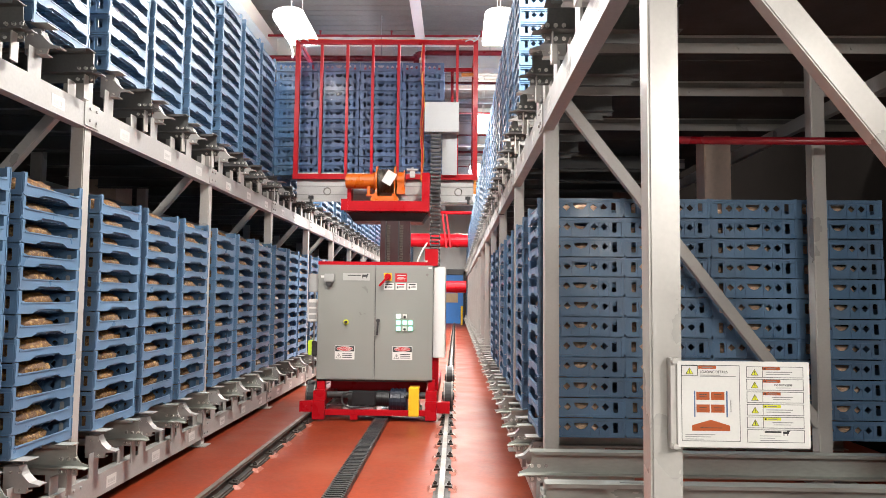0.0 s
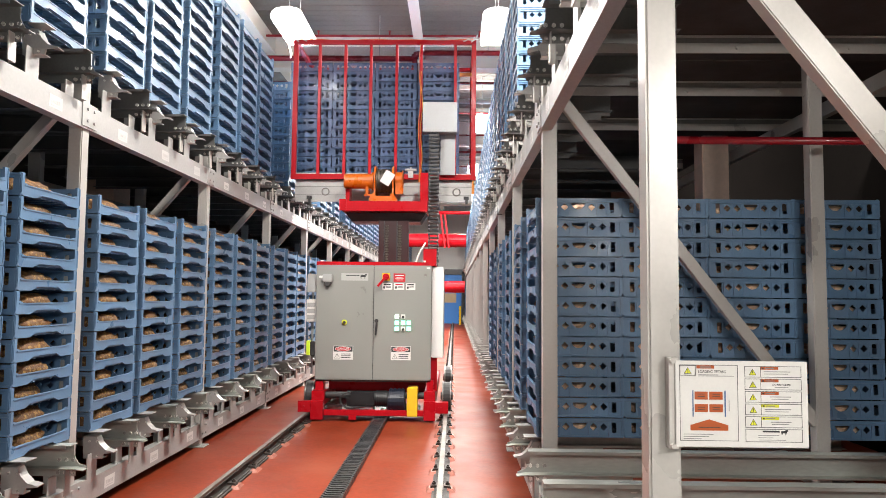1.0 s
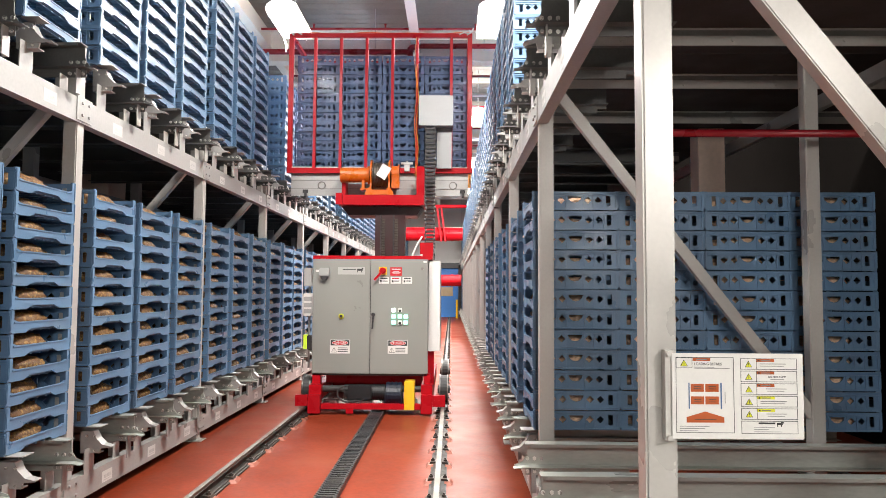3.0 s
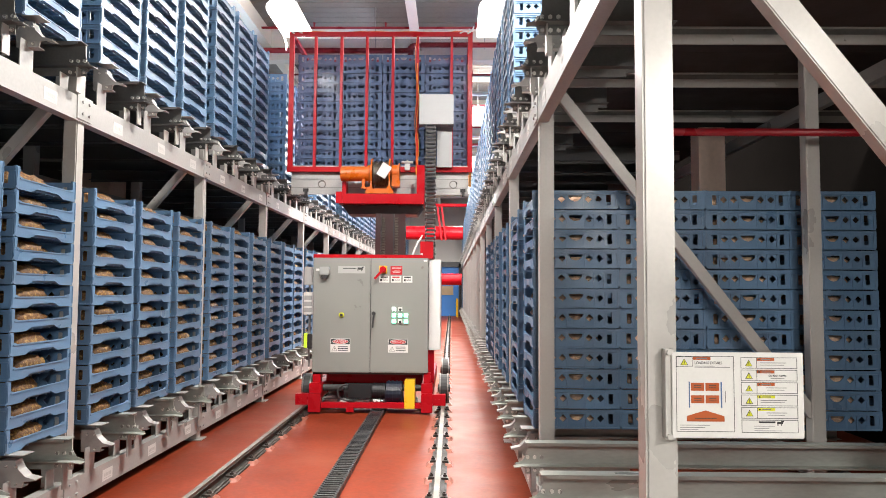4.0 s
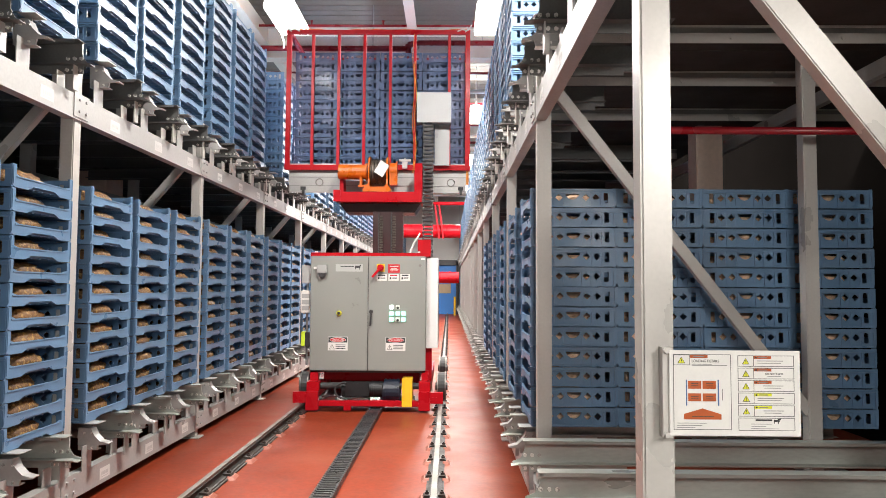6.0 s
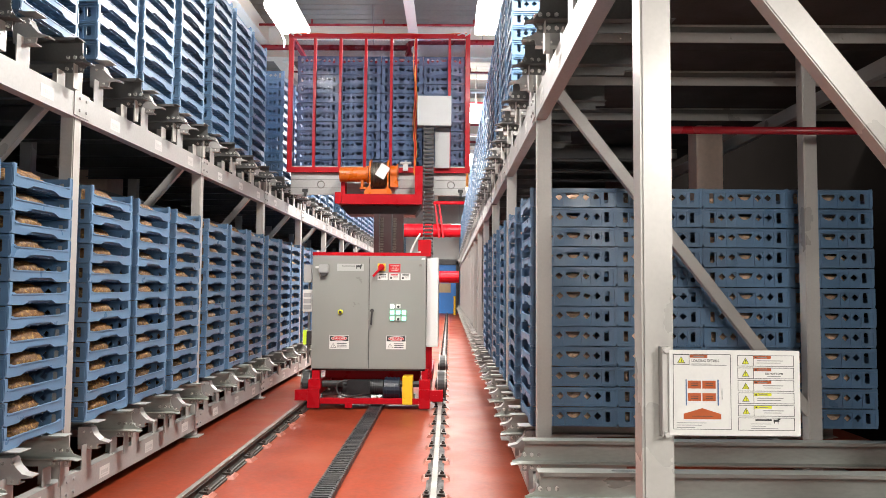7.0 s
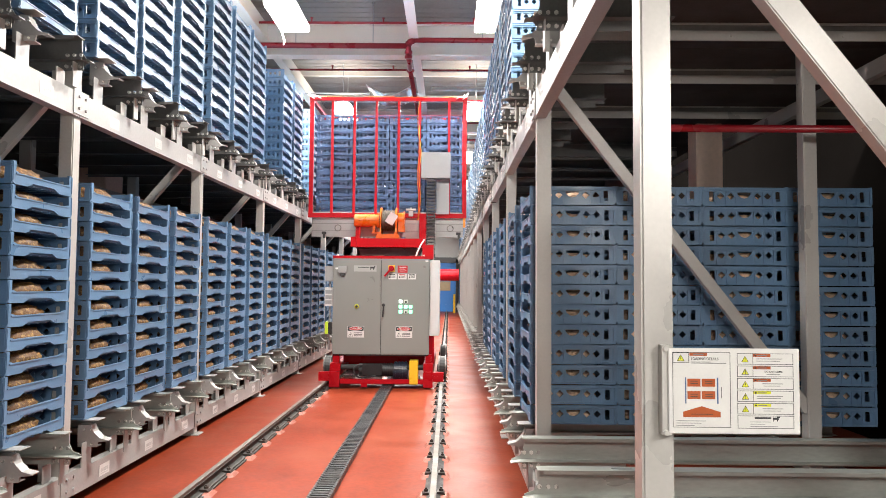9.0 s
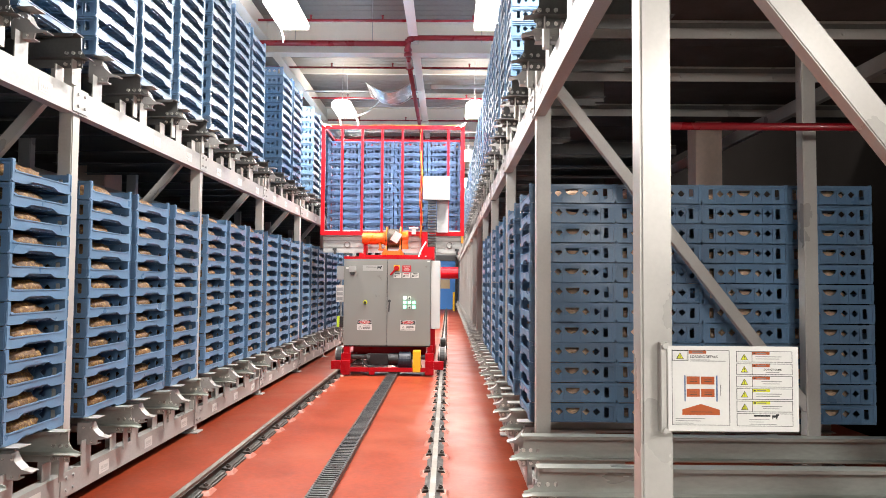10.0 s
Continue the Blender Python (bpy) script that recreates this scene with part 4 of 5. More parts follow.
for x0, x1, col in ((-0.999, -0.859, INK), (-0.836, -0.695, SIGN_RED), (-0.672, -0.540, INK)):
    small = slab("small_notice", LABEL_WHITE, cabinet, x0, x1, 0.001, 0.0035, 1.777, 1.870, "small white notice with print")
    print_bars("notice_header", small, col, [(x0 + 0.02, x1 - 0.02, 1.842, 1.860)], 0.0, 0.0008)
    print_bars("notice_print", small, INK, [(x0 + 0.05, x1 - 0.02, 1.822, 1.828), (x0 + 0.05, x1 - 0.02, 1.806, 1.812), (x0 + 0.015, x0 + 0.04, 1.795, 1.825)], 0.0, 0.0008)
switch = slab("switch_plate", GUARD_YELLOW, cabinet, -0.998, -0.890, -0.004, 0.003, 1.900, 2.008, "yellow switch plate", bevel=0.002)
bm = bmesh.new()
rod(bm, (-0.944, -0.004, 1.955), (-0.944, -0.05, 1.955), 0.045, 20)
bar(bm, (-0.925, -0.055, 1.975), (-1.055, -0.06, 1.825), 0.03, 0.022, up=(0, 1, 0))
part("rotary_switch", bm, RED_PAINT, switch, "red rotary switch")
beacon = slab("horn", SHADOW_GREY, cabinet, -1.816, -1.683, -0.06, 0.003, 1.875, 1.990, "grey signal horn", bevel=0.01)
bm = bmesh.new()
prism(bm, [(-1.80, 1.875), (-1.70, 1.875), (-1.72, 1.825), (-1.78, 1.825)], "y", -0.05, -0.005)
part("horn_mouth", bm, BLACK_PLASTIC, beacon)
bm = bmesh.new()
rod(bm, (-1.512, 0.003, 1.327), (-1.512, -0.012, 1.327), 0.036, 20)
button = part("stop_button", bm, SIGN_YELLOW, cabinet, "yellow ring with black key lock")
bm = bmesh.new()
rod(bm, (-1.512, -0.012, 1.327), (-1.512, -0.03, 1.327), 0.020, 16)
part("key_lock", bm, BLACK_PLASTIC, button)
bm = bmesh.new()
rod(bm, (-1.069, 0.003, 1.352), (-1.069, -0.03, 1.352), 0.026, 16)
bar(bm, (-1.065, -0.035, 1.372), (-1.078, -0.035, 1.155), 0.022, 0.02, up=(0, 1, 0))
part("door_handle", bm, BLACK_PLASTIC, cabinet, "black lever handle")
for x, z, mat in ((-0.789, 1.413, WHITE_GLOW), (-0.789, 1.327, GREEN_GLOW), (-0.703, 1.327, GREEN_GLOW), (-0.624, 1.327, GREEN_GLOW),
                  (-0.789, 1.245, GREEN_GLOW), (-0.624, 1.245, GREEN_GLOW)):
    slab("lit_button", mat, cabinet, x - 0.029, x + 0.029, -0.022, 0.003, z - 0.029, z + 0.029, "lit square push button", bevel=0.005)
for x, z in ((-0.703, 1.413), (-0.703, 1.245)):
    knob = slab("selector_plate", LABEL_WHITE, cabinet, x - 0.029, x + 0.029, -0.004, 0.003, z - 0.029, z + 0.029, "white selector plate")
    bm = bmesh.new()
    rod(bm, (x, -0.004, z - 0.008), (x, -0.034, z - 0.008), 0.018, 14)
    part("selector_knob", bm, BLACK_PLASTIC, knob)
for x0, x1, z0, z1 in ((-1.872, -1.828, 1.935, 1.965), (-0.385, -0.335, 2.068, 2.092)):
    slab("door_sticker", LABEL_WHITE, cabinet, x0, x1, 0.001, 0.0035, z0, z1, "small white sticker")
for x, z in ((-0.40, 1.985),):
    bm = bmesh.new()
    rod(bm, (x, 0.003, z), (x, -0.012, z), 0.020, 14)
    part("cabinet_lock", bm, WHEEL_STEEL, cabinet)
slab("top_frame", RED_PAINT, crane, -1.925, -0.26, 0.06, 0.55, 2.114, 2.165, bevel=0.004)
for x in (-1.86, -0.42):
    slab("lifting_eye", LABEL_WHITE, crane, x - 0.015, x + 0.015, 0.10, 0.16, 2.165, 2.19)
junction = slab("junction_box", SHADOW_GREY, crane, -2.052, -1.920, 0.08, 0.26, 1.735, 1.990, "light grey junction box", bevel=0.006)
box2 = slab("drive_unit", LABEL_WHITE, crane, -2.058, -1.920, 0.08, 0.26, 1.325, 1.635, "white drive unit with grey vents", bevel=0.006)
print_bars("vent", box2, SHADOW_GREY, [(-2.045, -1.94, 1.36 + i * 0.085, 1.42 + i * 0.085) for i in range(3)], 0.076, 0.081)
bm = bmesh.new()
for za, zb in ((0.60, 1.325), (1.635, 1.735)):
    rod(bm, (-1.985, 0.17, za), (-1.985, 0.17, zb), 0.016, 8)
part("conduit", bm, LIGHT_STEEL, crane)
scan = slab("scanner", BLACK_PLASTIC, crane, -1.985, -1.915, 0.02, 0.14, 0.86, 1.06, "black safety scanner", bevel=0.008)
slab("scanner_front", LIME, scan, -2.035, -1.987, 0.02, 0.12, 0.87, 1.07, "lime yellow plastic front", bevel=0.006)
slab("side_cabinet", WHITE_PAINT, crane, -0.314, -0.150, 0.10, 0.95, 0.845, 2.10, "white painted side cabinet", bevel=0.006)
slab("side_post", RED_PAINT, crane, -0.335, -0.235, 0.15, 0.27, 0.38, 0.845, bevel=0.004)
slab("mast_bracket", RED_PAINT, crane, -0.450, -0.262, 0.34, 0.50, 2.165, 2.37, bevel=0.004)
bm = bmesh.new()
tube(bm, [(-0.56, 0.30, 2.16), (-0.53, 0.31, 2.25), (-0.49, 0.32, 2.34), (-0.42, 0.36, 2.46)], 0.014)
part("white_hose", bm, WHITE_PAINT, crane)
# fixed part of the telescopic mast
bm = bmesh.new()
for x0, x1 in ((-1.19, -1.135), (-0.675, -0.62)):
    box(bm, x0, x1, 0.60, 1.15, 0.35, 2.08)
box(bm, -1.135, -0.675, 1.09, 1.15, 0.35, 2.08)
part("outer_mast", bm, RED_PAINT, crane)
slab("mast_foot", RED_PAINT, crane, -1.76, -0.405, 0.58, 1.20, 0.40, 0.46)

# lifting carriage
carriage = slab("carriage", RED_PAINT, crane, -1.667, -0.407, 0.55, 1.20, 2.935, 3.085, "red lifting carriage", bevel=0.005)
# skirt takes the dark mast colour to show the shade under the platform
bm = bmesh.new()
prism(bm, [(-1.64, 2.934), (-0.43, 2.934), (-0.52, 2.80), (-1.54, 2.80)], "y", 0.74, 1.20)
part("carriage_skirt", bm, MAST_DARK, carriage, "red skirt, darkened for the shade under the platform")
slab("corner_lug", RED_PAINT, carriage, -1.70, -1.60, 0.53, 0.549, 2.94, 3.11)
slab("upright", RED_PAINT, carriage, -0.520, -0.405, 0.62, 1.09, 3.086, 3.52, bevel=0.004)
slab("upright", RED_PAINT, carriage, -1.66, -1.60, 0.85, 1.09, 3.086, 3.52, bevel=0.004)
bm = bmesh.new()
box(bm, -1.11, -0.70, 0.66, 1.05, 1.15, 2.80)
for x0, x1 in ((-1.125, -1.05), (-0.76, -0.685)):
    box(bm, x0, x1, 0.63, 0.66, 1.15, 2.80)
mast = part("inner_mast", bm, MAST_DARK, carriage, "dark greasy inner mast")
for x in (-1.005, -0.815):
    bm = bmesh.new()
    for i in range(41):
        box(bm, x - 0.022, x + 0.022, 0.642, 0.656, 1.2 + i * 0.038, 1.2 + i * 0.038 + 0.022)
    part("lift_chain", bm, DRUM_STEEL, mast)
    slab("guide_rail", BLACK_PLASTIC, mast, x - 0.05, x - 0.032, 0.635, 0.658, 1.15, 2.80)
# guard frame
for x in (-2.518, -2.14, -1.735, -1.335, -0.93, -0.012, 0.276):
    w = 0.035 if x in (-2.518, 0.276) else 0.021
    slab("guard_bar", RED_PAINT, carriage, x - w, x + w, 1.10, 1.16, 3.575, 5.638)
slab("guard_bar", RED_PAINT, carriage, -0.565, -0.525, 1.10, 1.16, 3.575, 5.638)
slab("top_rail", RED_PAINT, carriage, -2.556, 0.312, 1.09, 1.15, 5.638, 5.70)
slab("bottom_rail", RED_PAINT, carriage, -2.556, 0.312, 1.09, 1.15, 3.495, 3.575)
for x in (-2.518, 0.276):
    slab("rear_post", RED_PAINT, carriage, x - 0.035, x + 0.035, 2.42, 2.48, 3.5, 5.63)
    slab("side_rail", RED_PAINT, carriage, x - 0.03, x + 0.03, 1.16, 2.42, 5.64, 5.695)
slab("rear_rail", RED_PAINT, carriage, -2.55, 0.305, 2.42, 2.48, 5.632, 5.69)
for x in (-1.7, -0.85, -0.1):
    slab("rear_bar", RED_PAINT, carriage, x - 0.025, x + 0.025, 2.42, 2.48, 3.58, 5.63)
bm = bmesh.new()
bar(bm, (0.06, 1.98, 5.43), (0.315, 1.98, 5.43), 0.05, 0.05)
bar(bm, (0.29, 1.98, 5.41), (0.29, 1.98, 3.4), 0.05, 0.05, up=(0, 1, 0))
part("sensor_arm", bm, ARM_ORANGE, carriage, "orange sensor arm")
sheet = slab("clear_guard", CLEAR, carriage, -2.478, 0.238, 1.168, 1.174, 3.60, 5.62, "clear plastic guard sheet")
sheet.visible_shadow = False
CLEAR.node_tree.nodes["Principled BSDF"].inputs["IOR"].default_value = 1.06
# deck that carries the load
slab("deck_fascia", LIGHT_STEEL, carriage, -2.50, 0.255, 1.16, 1.18, 3.15, 3.49, "galvanised deck fascia")
print_bars("fascia_rib", carriage, DARK_STEEL, [(-2.50, 0.255, 3.385, 3.396), (-2.50, 0.255, 3.255, 3.262)], 1.152, 1.1595)
for x in (-2.02, 0.02):
    bm = bmesh.new()
    tube(bm, [(x + 0.055 * math.cos(2 * math.pi * i / 20), 1.15, 3.31 + 0.055 * math.sin(2 * math.pi * i / 20)) for i in range(21)], 0.008, 6)
    part("pull_ring", bm, WHEEL_STEEL, carriage)
for x in (-2.27, 0.17):
    bm = bmesh.new()
    box(bm, x - 0.04, x + 0.04, 1.13, 1.16, 3.19, 3.24)
    box(bm, x - 0.015, x + 0.025, 1.12, 1.15, 3.12, 3.19)
    part("proximity_sensor", bm, BLACK_PLASTIC, carriage)
for y0, y1 in ((1.18, 1.30), (1.55, 1.62), (2.0, 2.07), (2.30, 2.42)):
    slab("deck_rail", LIGHT_STEEL, carriage, -2.50, 0.255, y0, y1, 3.365, 3.612)
slab("deck_plate", DARK_STEEL, carriage, -2.50, 0.255, 1.18, 2.42, 3.335, 3.36)
# winch
bm = bmesh.new()
rod(bm, (-1.665, 0.80, 3.415), (-1.24, 0.80, 3.415), 0.112, 32)
rod(bm, (-1.672, 0.80, 3.415), (-1.665, 0.80, 3.415), 0.095, 32)
rod(bm, (-1.255, 0.80, 3.415), (-1.225, 0.80, 3.415), 0.135, 32)
box(bm, -1.34, -1.30, 0.70, 0.90, 3.20, 3.32)
box(bm, -1.36, -1.22, 0.70, 0.90, 3.18, 3.205)
winch = part("winch_motor", bm, ORANGE_PAINT, carriage, "orange winch motor")
bm = bmesh.new()
for x in (-1.195, -0.925):
    rod(bm, (x - 0.012, 0.80, 3.42), (x + 0.012, 0.80, 3.42), 0.225, 32)
for x in (-1.207, -0.937):
    prism(bm, [(0.56, 3.086), (1.0, 3.086), (0.93, 3.42), (0.67, 3.42)], "x", x, x + 0.024)
box(bm, -1.27, -0.86, 0.54, 1.02, 3.086, 3.125)
prism(bm, [(-1.27, 3.125), (-0.86, 3.125), (-0.915, 3.20), (-0.94, 3.20), (-0.965, 3.16), (-1.165, 3.16), (-1.19, 3.20), (-1.215, 3.20)], "y", 0.545, 0.57)
rod(bm, (-0.905, 0.80, 3.44), (-0.80, 0.80, 3.44), 0.115, 28)
rod(bm, (-0.80, 0.80, 3.44), (-0.785, 0.80, 3.44), 0.14, 28)
box(bm, -0.895, -0.79, 0.70, 0.90, 3.22, 3.40)
box(bm, -0.90, -0.775, 0.68, 0.70, 3.21, 3.30)
part("winch_frame", bm, ORANGE_PAINT, winch)
bm = bmesh.new()
for i in range(12):
    x = -1.175 + i * 0.021
    rod(bm, (x, 0.80, 3.42), (x + 0.017, 0.80, 3.42), 0.185 - 0.01 * (i % 2), 28)
part("cable_drum", bm, DRUM_STEEL, winch, "drum wound with dark steel cable")
bm = bmesh.new()
box(bm, -0.075, 0.075, -0.003, 0.003, -0.10, 0.10)
part("paper_tag", bm, LABEL_WHITE, winch, "white paper tag", at=pose(-1.0, 0.57, 3.43, 8, 32, 0))
bm = bmesh.new()
box(bm, -0.73, -0.65, 1.05, 1.089, 3.52, 3.62)
rod(bm, (-0.78, 1.07, 3.64), (-0.60, 1.07, 3.64), 0.022, 10)
rod(bm, (-0.69, 1.07, 3.60), (-0.69, 1.07, 3.68), 0.016, 8)
part("limit_switch", bm, LIGHT_STEEL, carriage)
# terminal box, hanging chain and cables
slab("terminal_box", PALE_GREY, carriage, -0.502, 0.019, 0.85, 1.05, 4.188, 4.650, "white painted terminal box", bevel=0.006)
slab("box_bracket", RED_PAINT, carriage, -0.45, -0.02, 1.05, 1.10, 4.34, 4.44)
slab("back_panel", PALE_GREY, carriage, -0.232, -0.004, 1.02, 1.06, 3.56, 4.187, "pale grey back panel")
link = bmesh.new()
box(link, -0.388, -0.264, 0.872, 0.900, 0.0, 0.026)
box(link, -0.388, -0.264, 0.960, 0.985, 0.0, 0.026)
for x0, x1 in ((-0.404, -0.382), (-0.270, -0.248)):
    prism(link, [(0.872, -0.012), (0.985, -0.012), (0.992, 0.012), (0.985, 0.040), (0.872, 0.040), (0.865, 0.012)], "x", x0, x1)
link = mesh_of("chain_link", link, CHAIN_GREY)
for i in range(35):
    share("chain_link", link, carriage, pose(random.uniform(-0.003, 0.003) + (0.004 if i % 2 else -0.004), 0, 2.16 + i * 0.058))
for mat, dx, top in ((CABLE_ORANGE, -0.565, 5.63), (CABLE_YELLOW, -0.535, 5.2)):
    bm = bmesh.new()
    tube(bm, [(dx + 0.016 * math.sin(i * 0.45 + dx * 40), 1.075, top - (top - 3.45) * i / 30) for i in range(31)], 0.0055)
    part("cable", bm, mat, carriage)
bm = bmesh.new()
tube(bm, [(-2.53 + 2.82 * i / 48, 1.11, 5.708 + 0.014 * math.sin(i * 0.37) * math.sin(i * 0.11)) for i in range(49)], 0.0065)
part("cable", bm, CABLE_ORANGE, carriage)

for x, u in ((-2.52, 1), (0.28, -1)):                     # white cable knots on the corners
    bm = bmesh.new()
    tube(bm, [(x - u * 0.05, 1.08, 5.78), (x - u * 0.02, 1.07, 5.71), (x + u * 0.03, 1.07, 5.69), (x + u * 0.10, 1.075, 5.705), (x + u * 0.17, 1.08, 5.675)], 0.010)
    tube(bm, [(x + u * 0.02, 1.06, 5.74), (x, 1.06, 5.69), (x + u * 0.05, 1.06, 5.66)], 0.009)
    part("cable_knot", bm, WHITE_PAINT, carriage, "knotted white cable end", smooth=True)

load = empty("tray_load", "blue plastic bread trays stacked four deep on the crane carriage", "tray load", at=pose(-2.475, CRANE_Y + 1.45, 3.613))
for d in range(4):
    for r in range(ROWS):
        share("bread_tray", TRAY_MESH, load, pose(d * 0.683 + random.uniform(-0.004, 0.004), random.uniform(-0.004, 0.004), r * TH))

# ---- sign board on the near post ----
SX0, SX1, SY, SZ0, SZ1 = 0.722, 1.149, 2.372, 1.204, 1.481
b = bmesh.new()
box(b, SX0, SX1, SY, SY + 0.008, SZ0, SZ1)
board = thing("sign_board", b, LABEL_WHITE, "white loading sign board bolted to the rack post", "sign board", bevel=0.0015)
b = bmesh.new()
box(b, SX0 - 0.018, SX0 + 0.012, SY + 0.009, SY + 0.0495, SZ0 - 0.008, SZ1 + 0.008)
for z in (SZ1 - 0.002, SZ0 + 0.002):
    rod(b, (SX0 - 0.008, SY + 0.009, z), (SX0 - 0.008, SY - 0.006, z), 0.009, 10)
part("mount_strip", b, POST_STEEL, board)
U, V = (SX1 - SX0) / 231, (SZ1 - SZ0) / 151                        # board units across and down


def bu(u):
    return SX0 + (u - 1181) * U


def bv(v):
    return SZ1 - (v - 612) * V


def board_bars(name, mat, rects, y=SY - 0.0005, t=0.0006):
    for a, d, c, e in rects:
        print_bars(name, board, mat, [(bu(a), bu(c), bv(e), bv(d))], y - t, y)


def frame_bars(u0, v0, u1, v1, w=0.8):
    return [(u0, v0, u1, v0 + w), (u0, v1 - w, u1, v1), (u0, v0 + w, u0 + w, v1 - w), (u1 - w, v0 + w, u1, v1 - w)]


board_bars("border", INK, frame_bars(1188, 619, 1290, 752))
board_bars("border", INK, frame_bars(1188.5, 619.8, 1217, 638, 0.7), y=SY - 0.0014)
board_bars("header", SIGN_ORANGE, [(1218, 620, 1249, 625.5)])
board_bars("header_print", PRINT_GREY, [(1224, 621.8, 1243, 623.8)], y=SY - 0.0013)
outline_text(board, "board_title", "LOADING DETAILS", bu(1245), bv(631), 0.0125, INK, SY - 0.001, width=48 * U)
board_bars("print_line", PRINT_GREY, [(1221, 636, 1256, 637), (1221, 638, 1283, 639), (1194, 740, 1246, 741), (1194, 744, 1238, 745), (1194, 748, 1226, 749)])
board_bars("side_bar", SIGN_BLUE, [(1210, 664, 1212, 710)])
board_bars("side_bar", SIGN_BLUE, [(1266, 664, 1268.5, 710)])
for rect in ((1214, 666, 1237, 680), (1239.5, 666, 1263, 680), (1214, 688, 1237, 702), (1239.5, 688, 1263, 702)):
    board_bars("load_mark", SIGN_ORANGE, [rect])
board_bars("load_print", INK, [(1219, 670, 1232, 671), (1219, 674, 1232, 675), (1245, 670, 1258, 671), (1245, 674, 1258, 675),
                               (1219, 693, 1232, 694), (1219, 697, 1232, 698), (1245, 693, 1258, 694), (1245, 697, 1258, 698), (1220, 728, 1258, 729), (1273.5, 680, 1274.3, 700)], y=SY - 0.0013)
b = bmesh.new()
prism(b, [(bu(u), bv(v)) for u, v in ((1206, 734), (1206, 724.5), (1239, 714.5), (1272, 724.5), (1272, 734))], "y", SY - 0.0011, SY - 0.0005)
part("arrow_mark", b, SIGN_ORANGE, board)
warning_mark(board, bu(1202.5), bv(629), 13.5 * U, SY - 0.0008)
for i, (v, col) in enumerate(((620.5, SIGN_ORANGE), (642.5, SIGN_ORANGE), (664.5, SIGN_ORANGE), (686.5, SIGN_YELLOW), (708.5, SIGN_YELLOW), (730.5, None))):
    board_bars("border", INK, frame_bars(1302, v, 1401, v + (19.5 if col else 22.5)))
    if col:
        board_bars("border", INK, [(1329.6, v + 0.8, 1330.3, v + 18.7)])
        board_bars("header", col, [(1330.5, v + 1, 1361, v + 6)])
        board_bars("header_print", INK, [(1332.5, v + 2.4, 1335.5, v + 5.0)], y=SY - 0.0013)
        board_bars("header_print", PRINT_GREY, [(1338, v + 2.8, 1354, v + 4.4)], y=SY - 0.0013)
        warning_mark(board, bu(1316), bv(v + 10), 13 * U, SY - 0.0008)
        if i == 1:
            outline_text(board, "board_words", "DO NOT CLIMB", bu(1366), bv(v + 10.5), 0.009, INK, SY - 0.001, width=31 * U)
            board_bars("print_line", PRINT_GREY, [(1354, v + 14.5, 1378, v + 15.5)])
        else:
            board_bars("print_line", PRINT_GREY, [(1336 + 10 * (i in (2, 4)), v + 9, 1382, v + 10.2), (1336 + 12 * (i in (2, 4)), v + 13, 1378, v + 14)])
    else:
        board_bars("logo_mark", INK, [(1332, v + 2.5, 1361, v + 5.5), (1364, v + 3, 1374, v + 7), (1371, v + 1.2, 1376, v + 4), (1364.5, v + 7, 1366, v + 10), (1371, v + 7, 1372.5, v + 10)])
        board_bars("print_line", PRINT_GREY, [(1324, v + 10.5, 1360, v + 11.3), (1324, v + 14.5, 1350, v + 15.3), (1324, v + 18.5, 1372, v + 19.3)])

# ---- the aisle's far end ----
b = bmesh.new()
box(b, -2.3, 0.46, 46.55, 46.995, 0.0, 3.15)
door = thing("roll_door", b, DOOR_BLUE, "closed blue roll-up door in the far wall", "door", kind="structure", bevel=0.01)
b = bmesh.new()
box(b, -0.75, 0.12, 46.52, 46.549, 1.35, 1.95)
part("door_window", b, TAN, door, "tan covered window")
b = bmesh.new()
for i in range(7):
    box(b, -2.3, 0.46, 46.535, 46.55, 0.4 + i * 0.42, 0.43 + i * 0.42)
part("door_rib", b, DOOR_BLUE, door)
b = bmesh.new()
box(b, 0.47, 0.62, 46.4, 46.99, 0.0, 3.4)
box(b, -2.45, 0.62, 46.4, 46.99, 3.16, 3.5)
part("door_frame", b, BLACK_PLASTIC, door)
b = bmesh.new()
rod(b, (0.36, 44.4, 0.0), (0.36, 44.4, 1.15), 0.07, 16)
thing("bollard", b, GUARD_YELLOW, "yellow painted steel bollard beside the door", "bollard", smooth=False)
for z, y, r in ((2.12, 30.0, 0.24), (4.22, 32.0, 0.30)):
    b = bmesh.new()
    rod(b, (-2.82, y, z), (0.42 if z < 3 else 0.50, y, z), r, 24)
    rod(b, (0.0, y, z), (0.06, y, z), r * 1.06, 24)
    duct = thing("red_duct", b, RED_PAINT, "wide red pipe crossing the aisle between the racks", "pipe", "wide red pipes")
b = bmesh.new()
rod(b, (-0.72, 31.6, 5.42), (0.80, 31.6, 5.42), 0.075, 14)
part("cross_pipe", b, RED_PAINT, duct, smooth=True)
for x in (-0.64, -0.46):
    b = bmesh.new()
    bar(b, (x, 31.6, 5.40), (x + 0.20, 31.6, 3.86), 0.07, 0.09, up=(0, 1, 0))
    part("pipe_strap", b, RED_PAINT, duct)

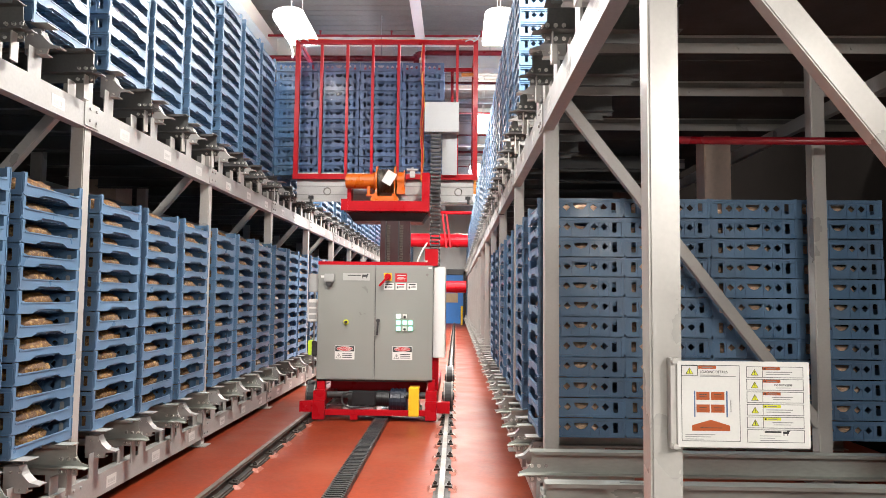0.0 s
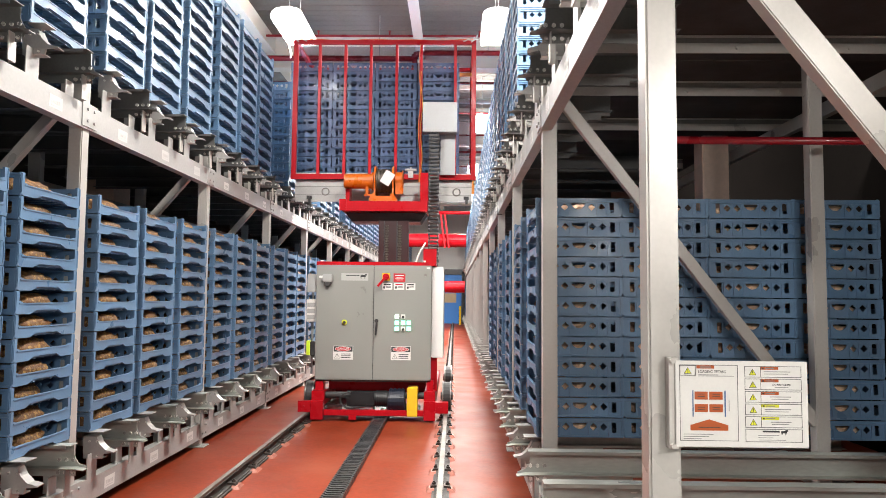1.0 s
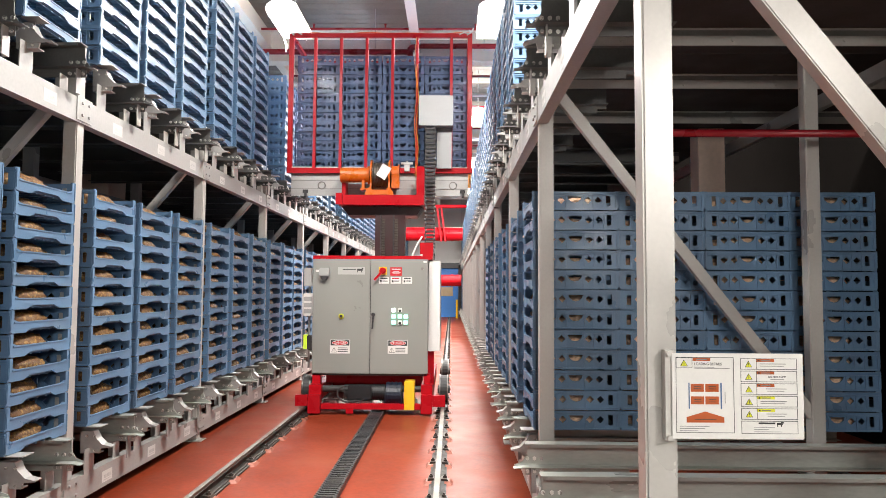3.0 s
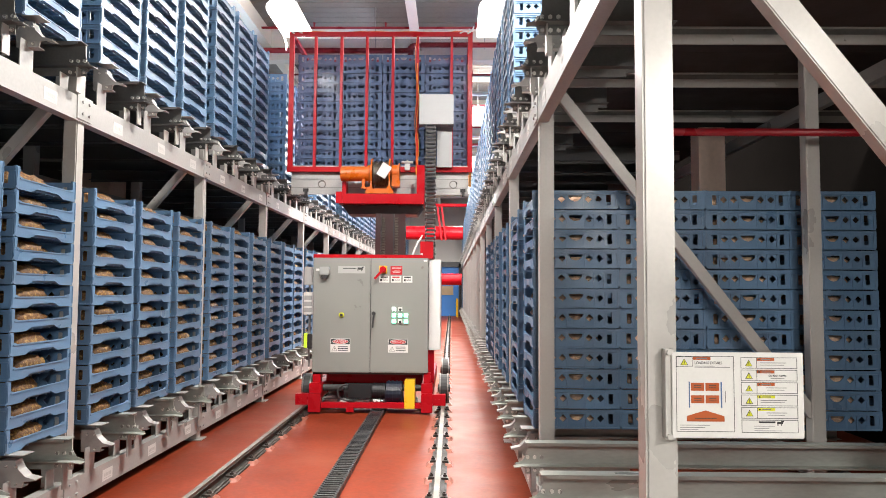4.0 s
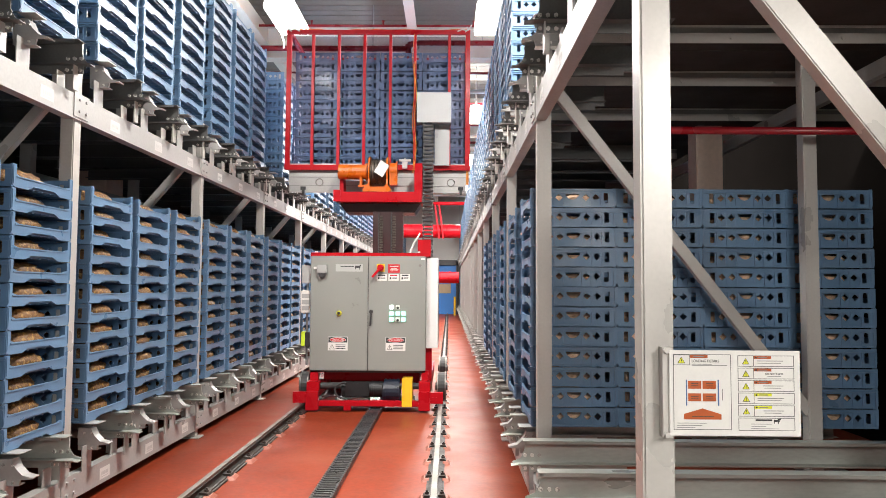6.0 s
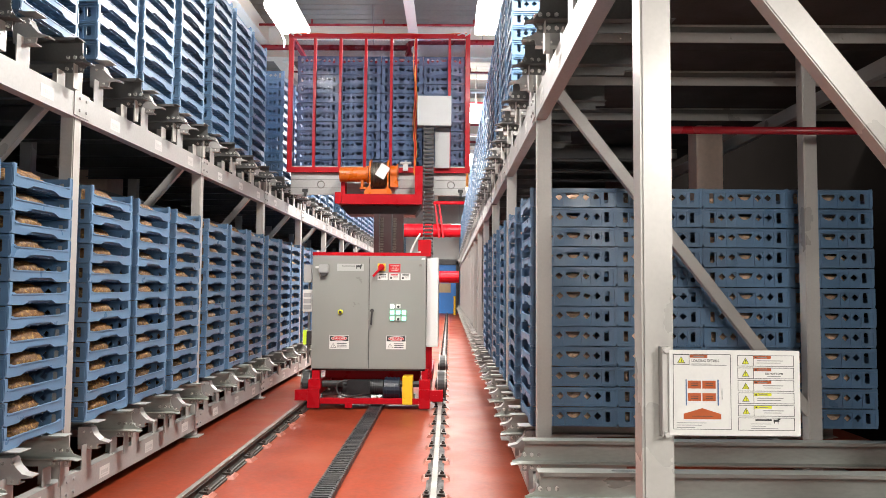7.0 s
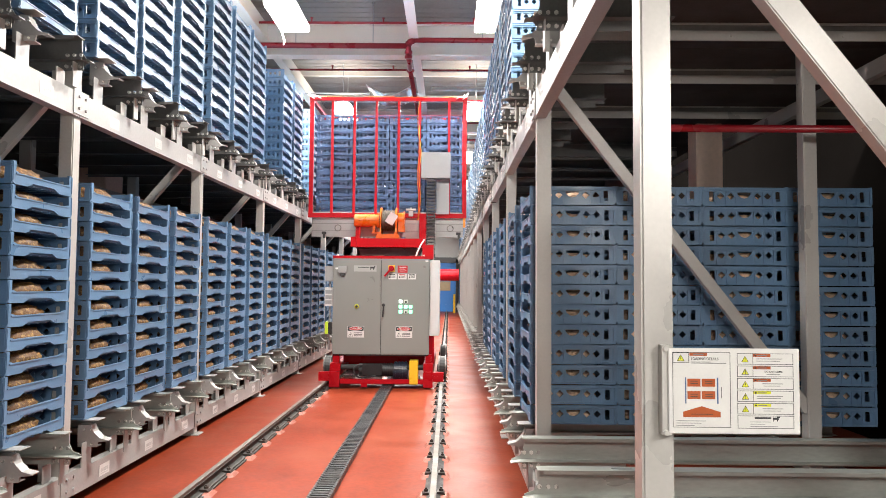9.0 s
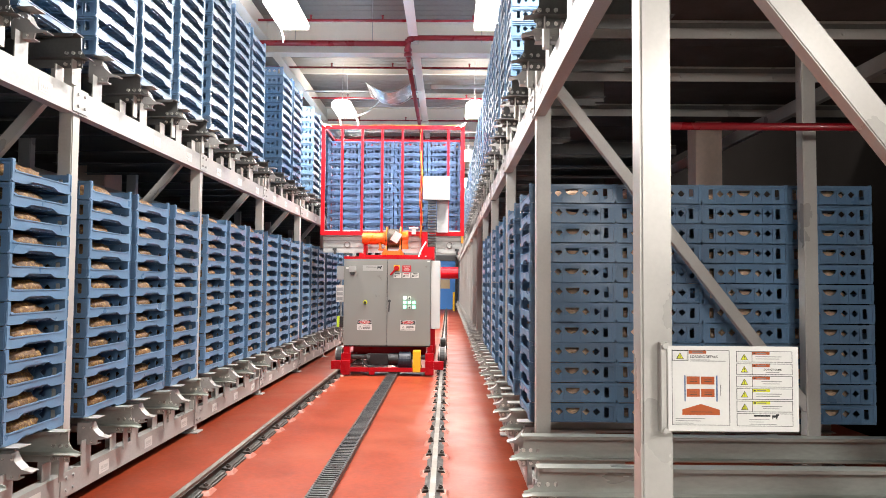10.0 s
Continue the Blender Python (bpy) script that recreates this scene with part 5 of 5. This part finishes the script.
# ---- ceiling lamps ----
for x, y, lz in [(x, y, LAMP_Z) for x, y in LAMP_SPOTS] + FILL_SPOTS + [(-2.5, 43.6, 5.05), (0.62, 43.6, 5.15)]:
    b = bmesh.new()
    if lz > 3.5:                                          # a deep bowed reflector, its glowing shape standing in for bloom
        prism(b, [(x + u, lz + v) for u, v in ((-0.27, -0.05), (0.27, -0.05), (0.285, 0.03), (0.26, 0.10), (0.19, 0.15), (0.08, 0.175), (-0.08, 0.175), (-0.19, 0.15), (-0.26, 0.10), (-0.285, 0.03))],
              "y", y - 0.66, y + 0.66)
    else:
        # plain bodies for the added, unseen fill lamps
        prism(b, [(x - 0.30, lz - 0.05), (x + 0.30, lz - 0.05), (x + 0.24, lz + 0.06), (x - 0.24, lz + 0.06)], "y", y - 0.66, y + 0.66)
    lampbody = thing("ceiling_lamp", b, LAMP_SIDE, "white hanging lamp; the low ones before the racks are added", "ceiling lamp", "lamps over the aisle")
    b = bmesh.new()
    box(b, x - 0.25, x + 0.25, y - 0.63, y + 0.63, lz - 0.058, lz - 0.0505)
    part("diffuser", b, LAMP_GLOW, lampbody)
    for dy in (-0.45, 0.45):
        b = bmesh.new()
        rod(b, (x, y + dy, lz + (0.165 if lz > 3.5 else 0.06)), (x, y + dy, ROOF if y > 0 else 3.5), 0.008, 6)
        part("hanger", b, LIGHT_STEEL, lampbody)


def motions():
    ways = [(0.0, 9.9, 0.0), (6.5, 9.9, 0.0), (7.0, 10.03, -0.028), (7.5, 10.32, -0.157), (8.0, 10.70, -0.318), (8.5, 11.18, -0.460),
            (9.0, 11.84, -0.597), (9.5, 12.53, -0.730), (10.0, 13.15, -0.870)]
    walk(crane, [(t, pose(0, y, 0)) for t, y, z in ways])
    walk(carriage, [(t, pose(0, 0, z)) for t, y, z in ways])
    times = [0.0] + [6.5 + 0.1 * i for i in range(36)]
    run = np.interp(times, [w[0] for w in ways], [w[1] - CRANE_Y for w in ways])
    for wheel, x, y in WHEELS:
        walk(wheel, [(t, pose(x, y, 0.308, -math.degrees(r / 0.19))) for t, r in zip(times, run)])
    slide = [(0.0, -0.459), (0.5, -0.305), (1.0, -0.183), (1.5, -0.083), (2.0, -0.028), (2.4, 0.0)]
    walk(load, [(t, pose(-2.475 + dx, CRANE_Y + 1.45, 3.613)) for t, dx in slide]
         + [(t, pose(-2.475, y + 1.45, 3.613 + z)) for t, y, z in ways[1:]])


motions()
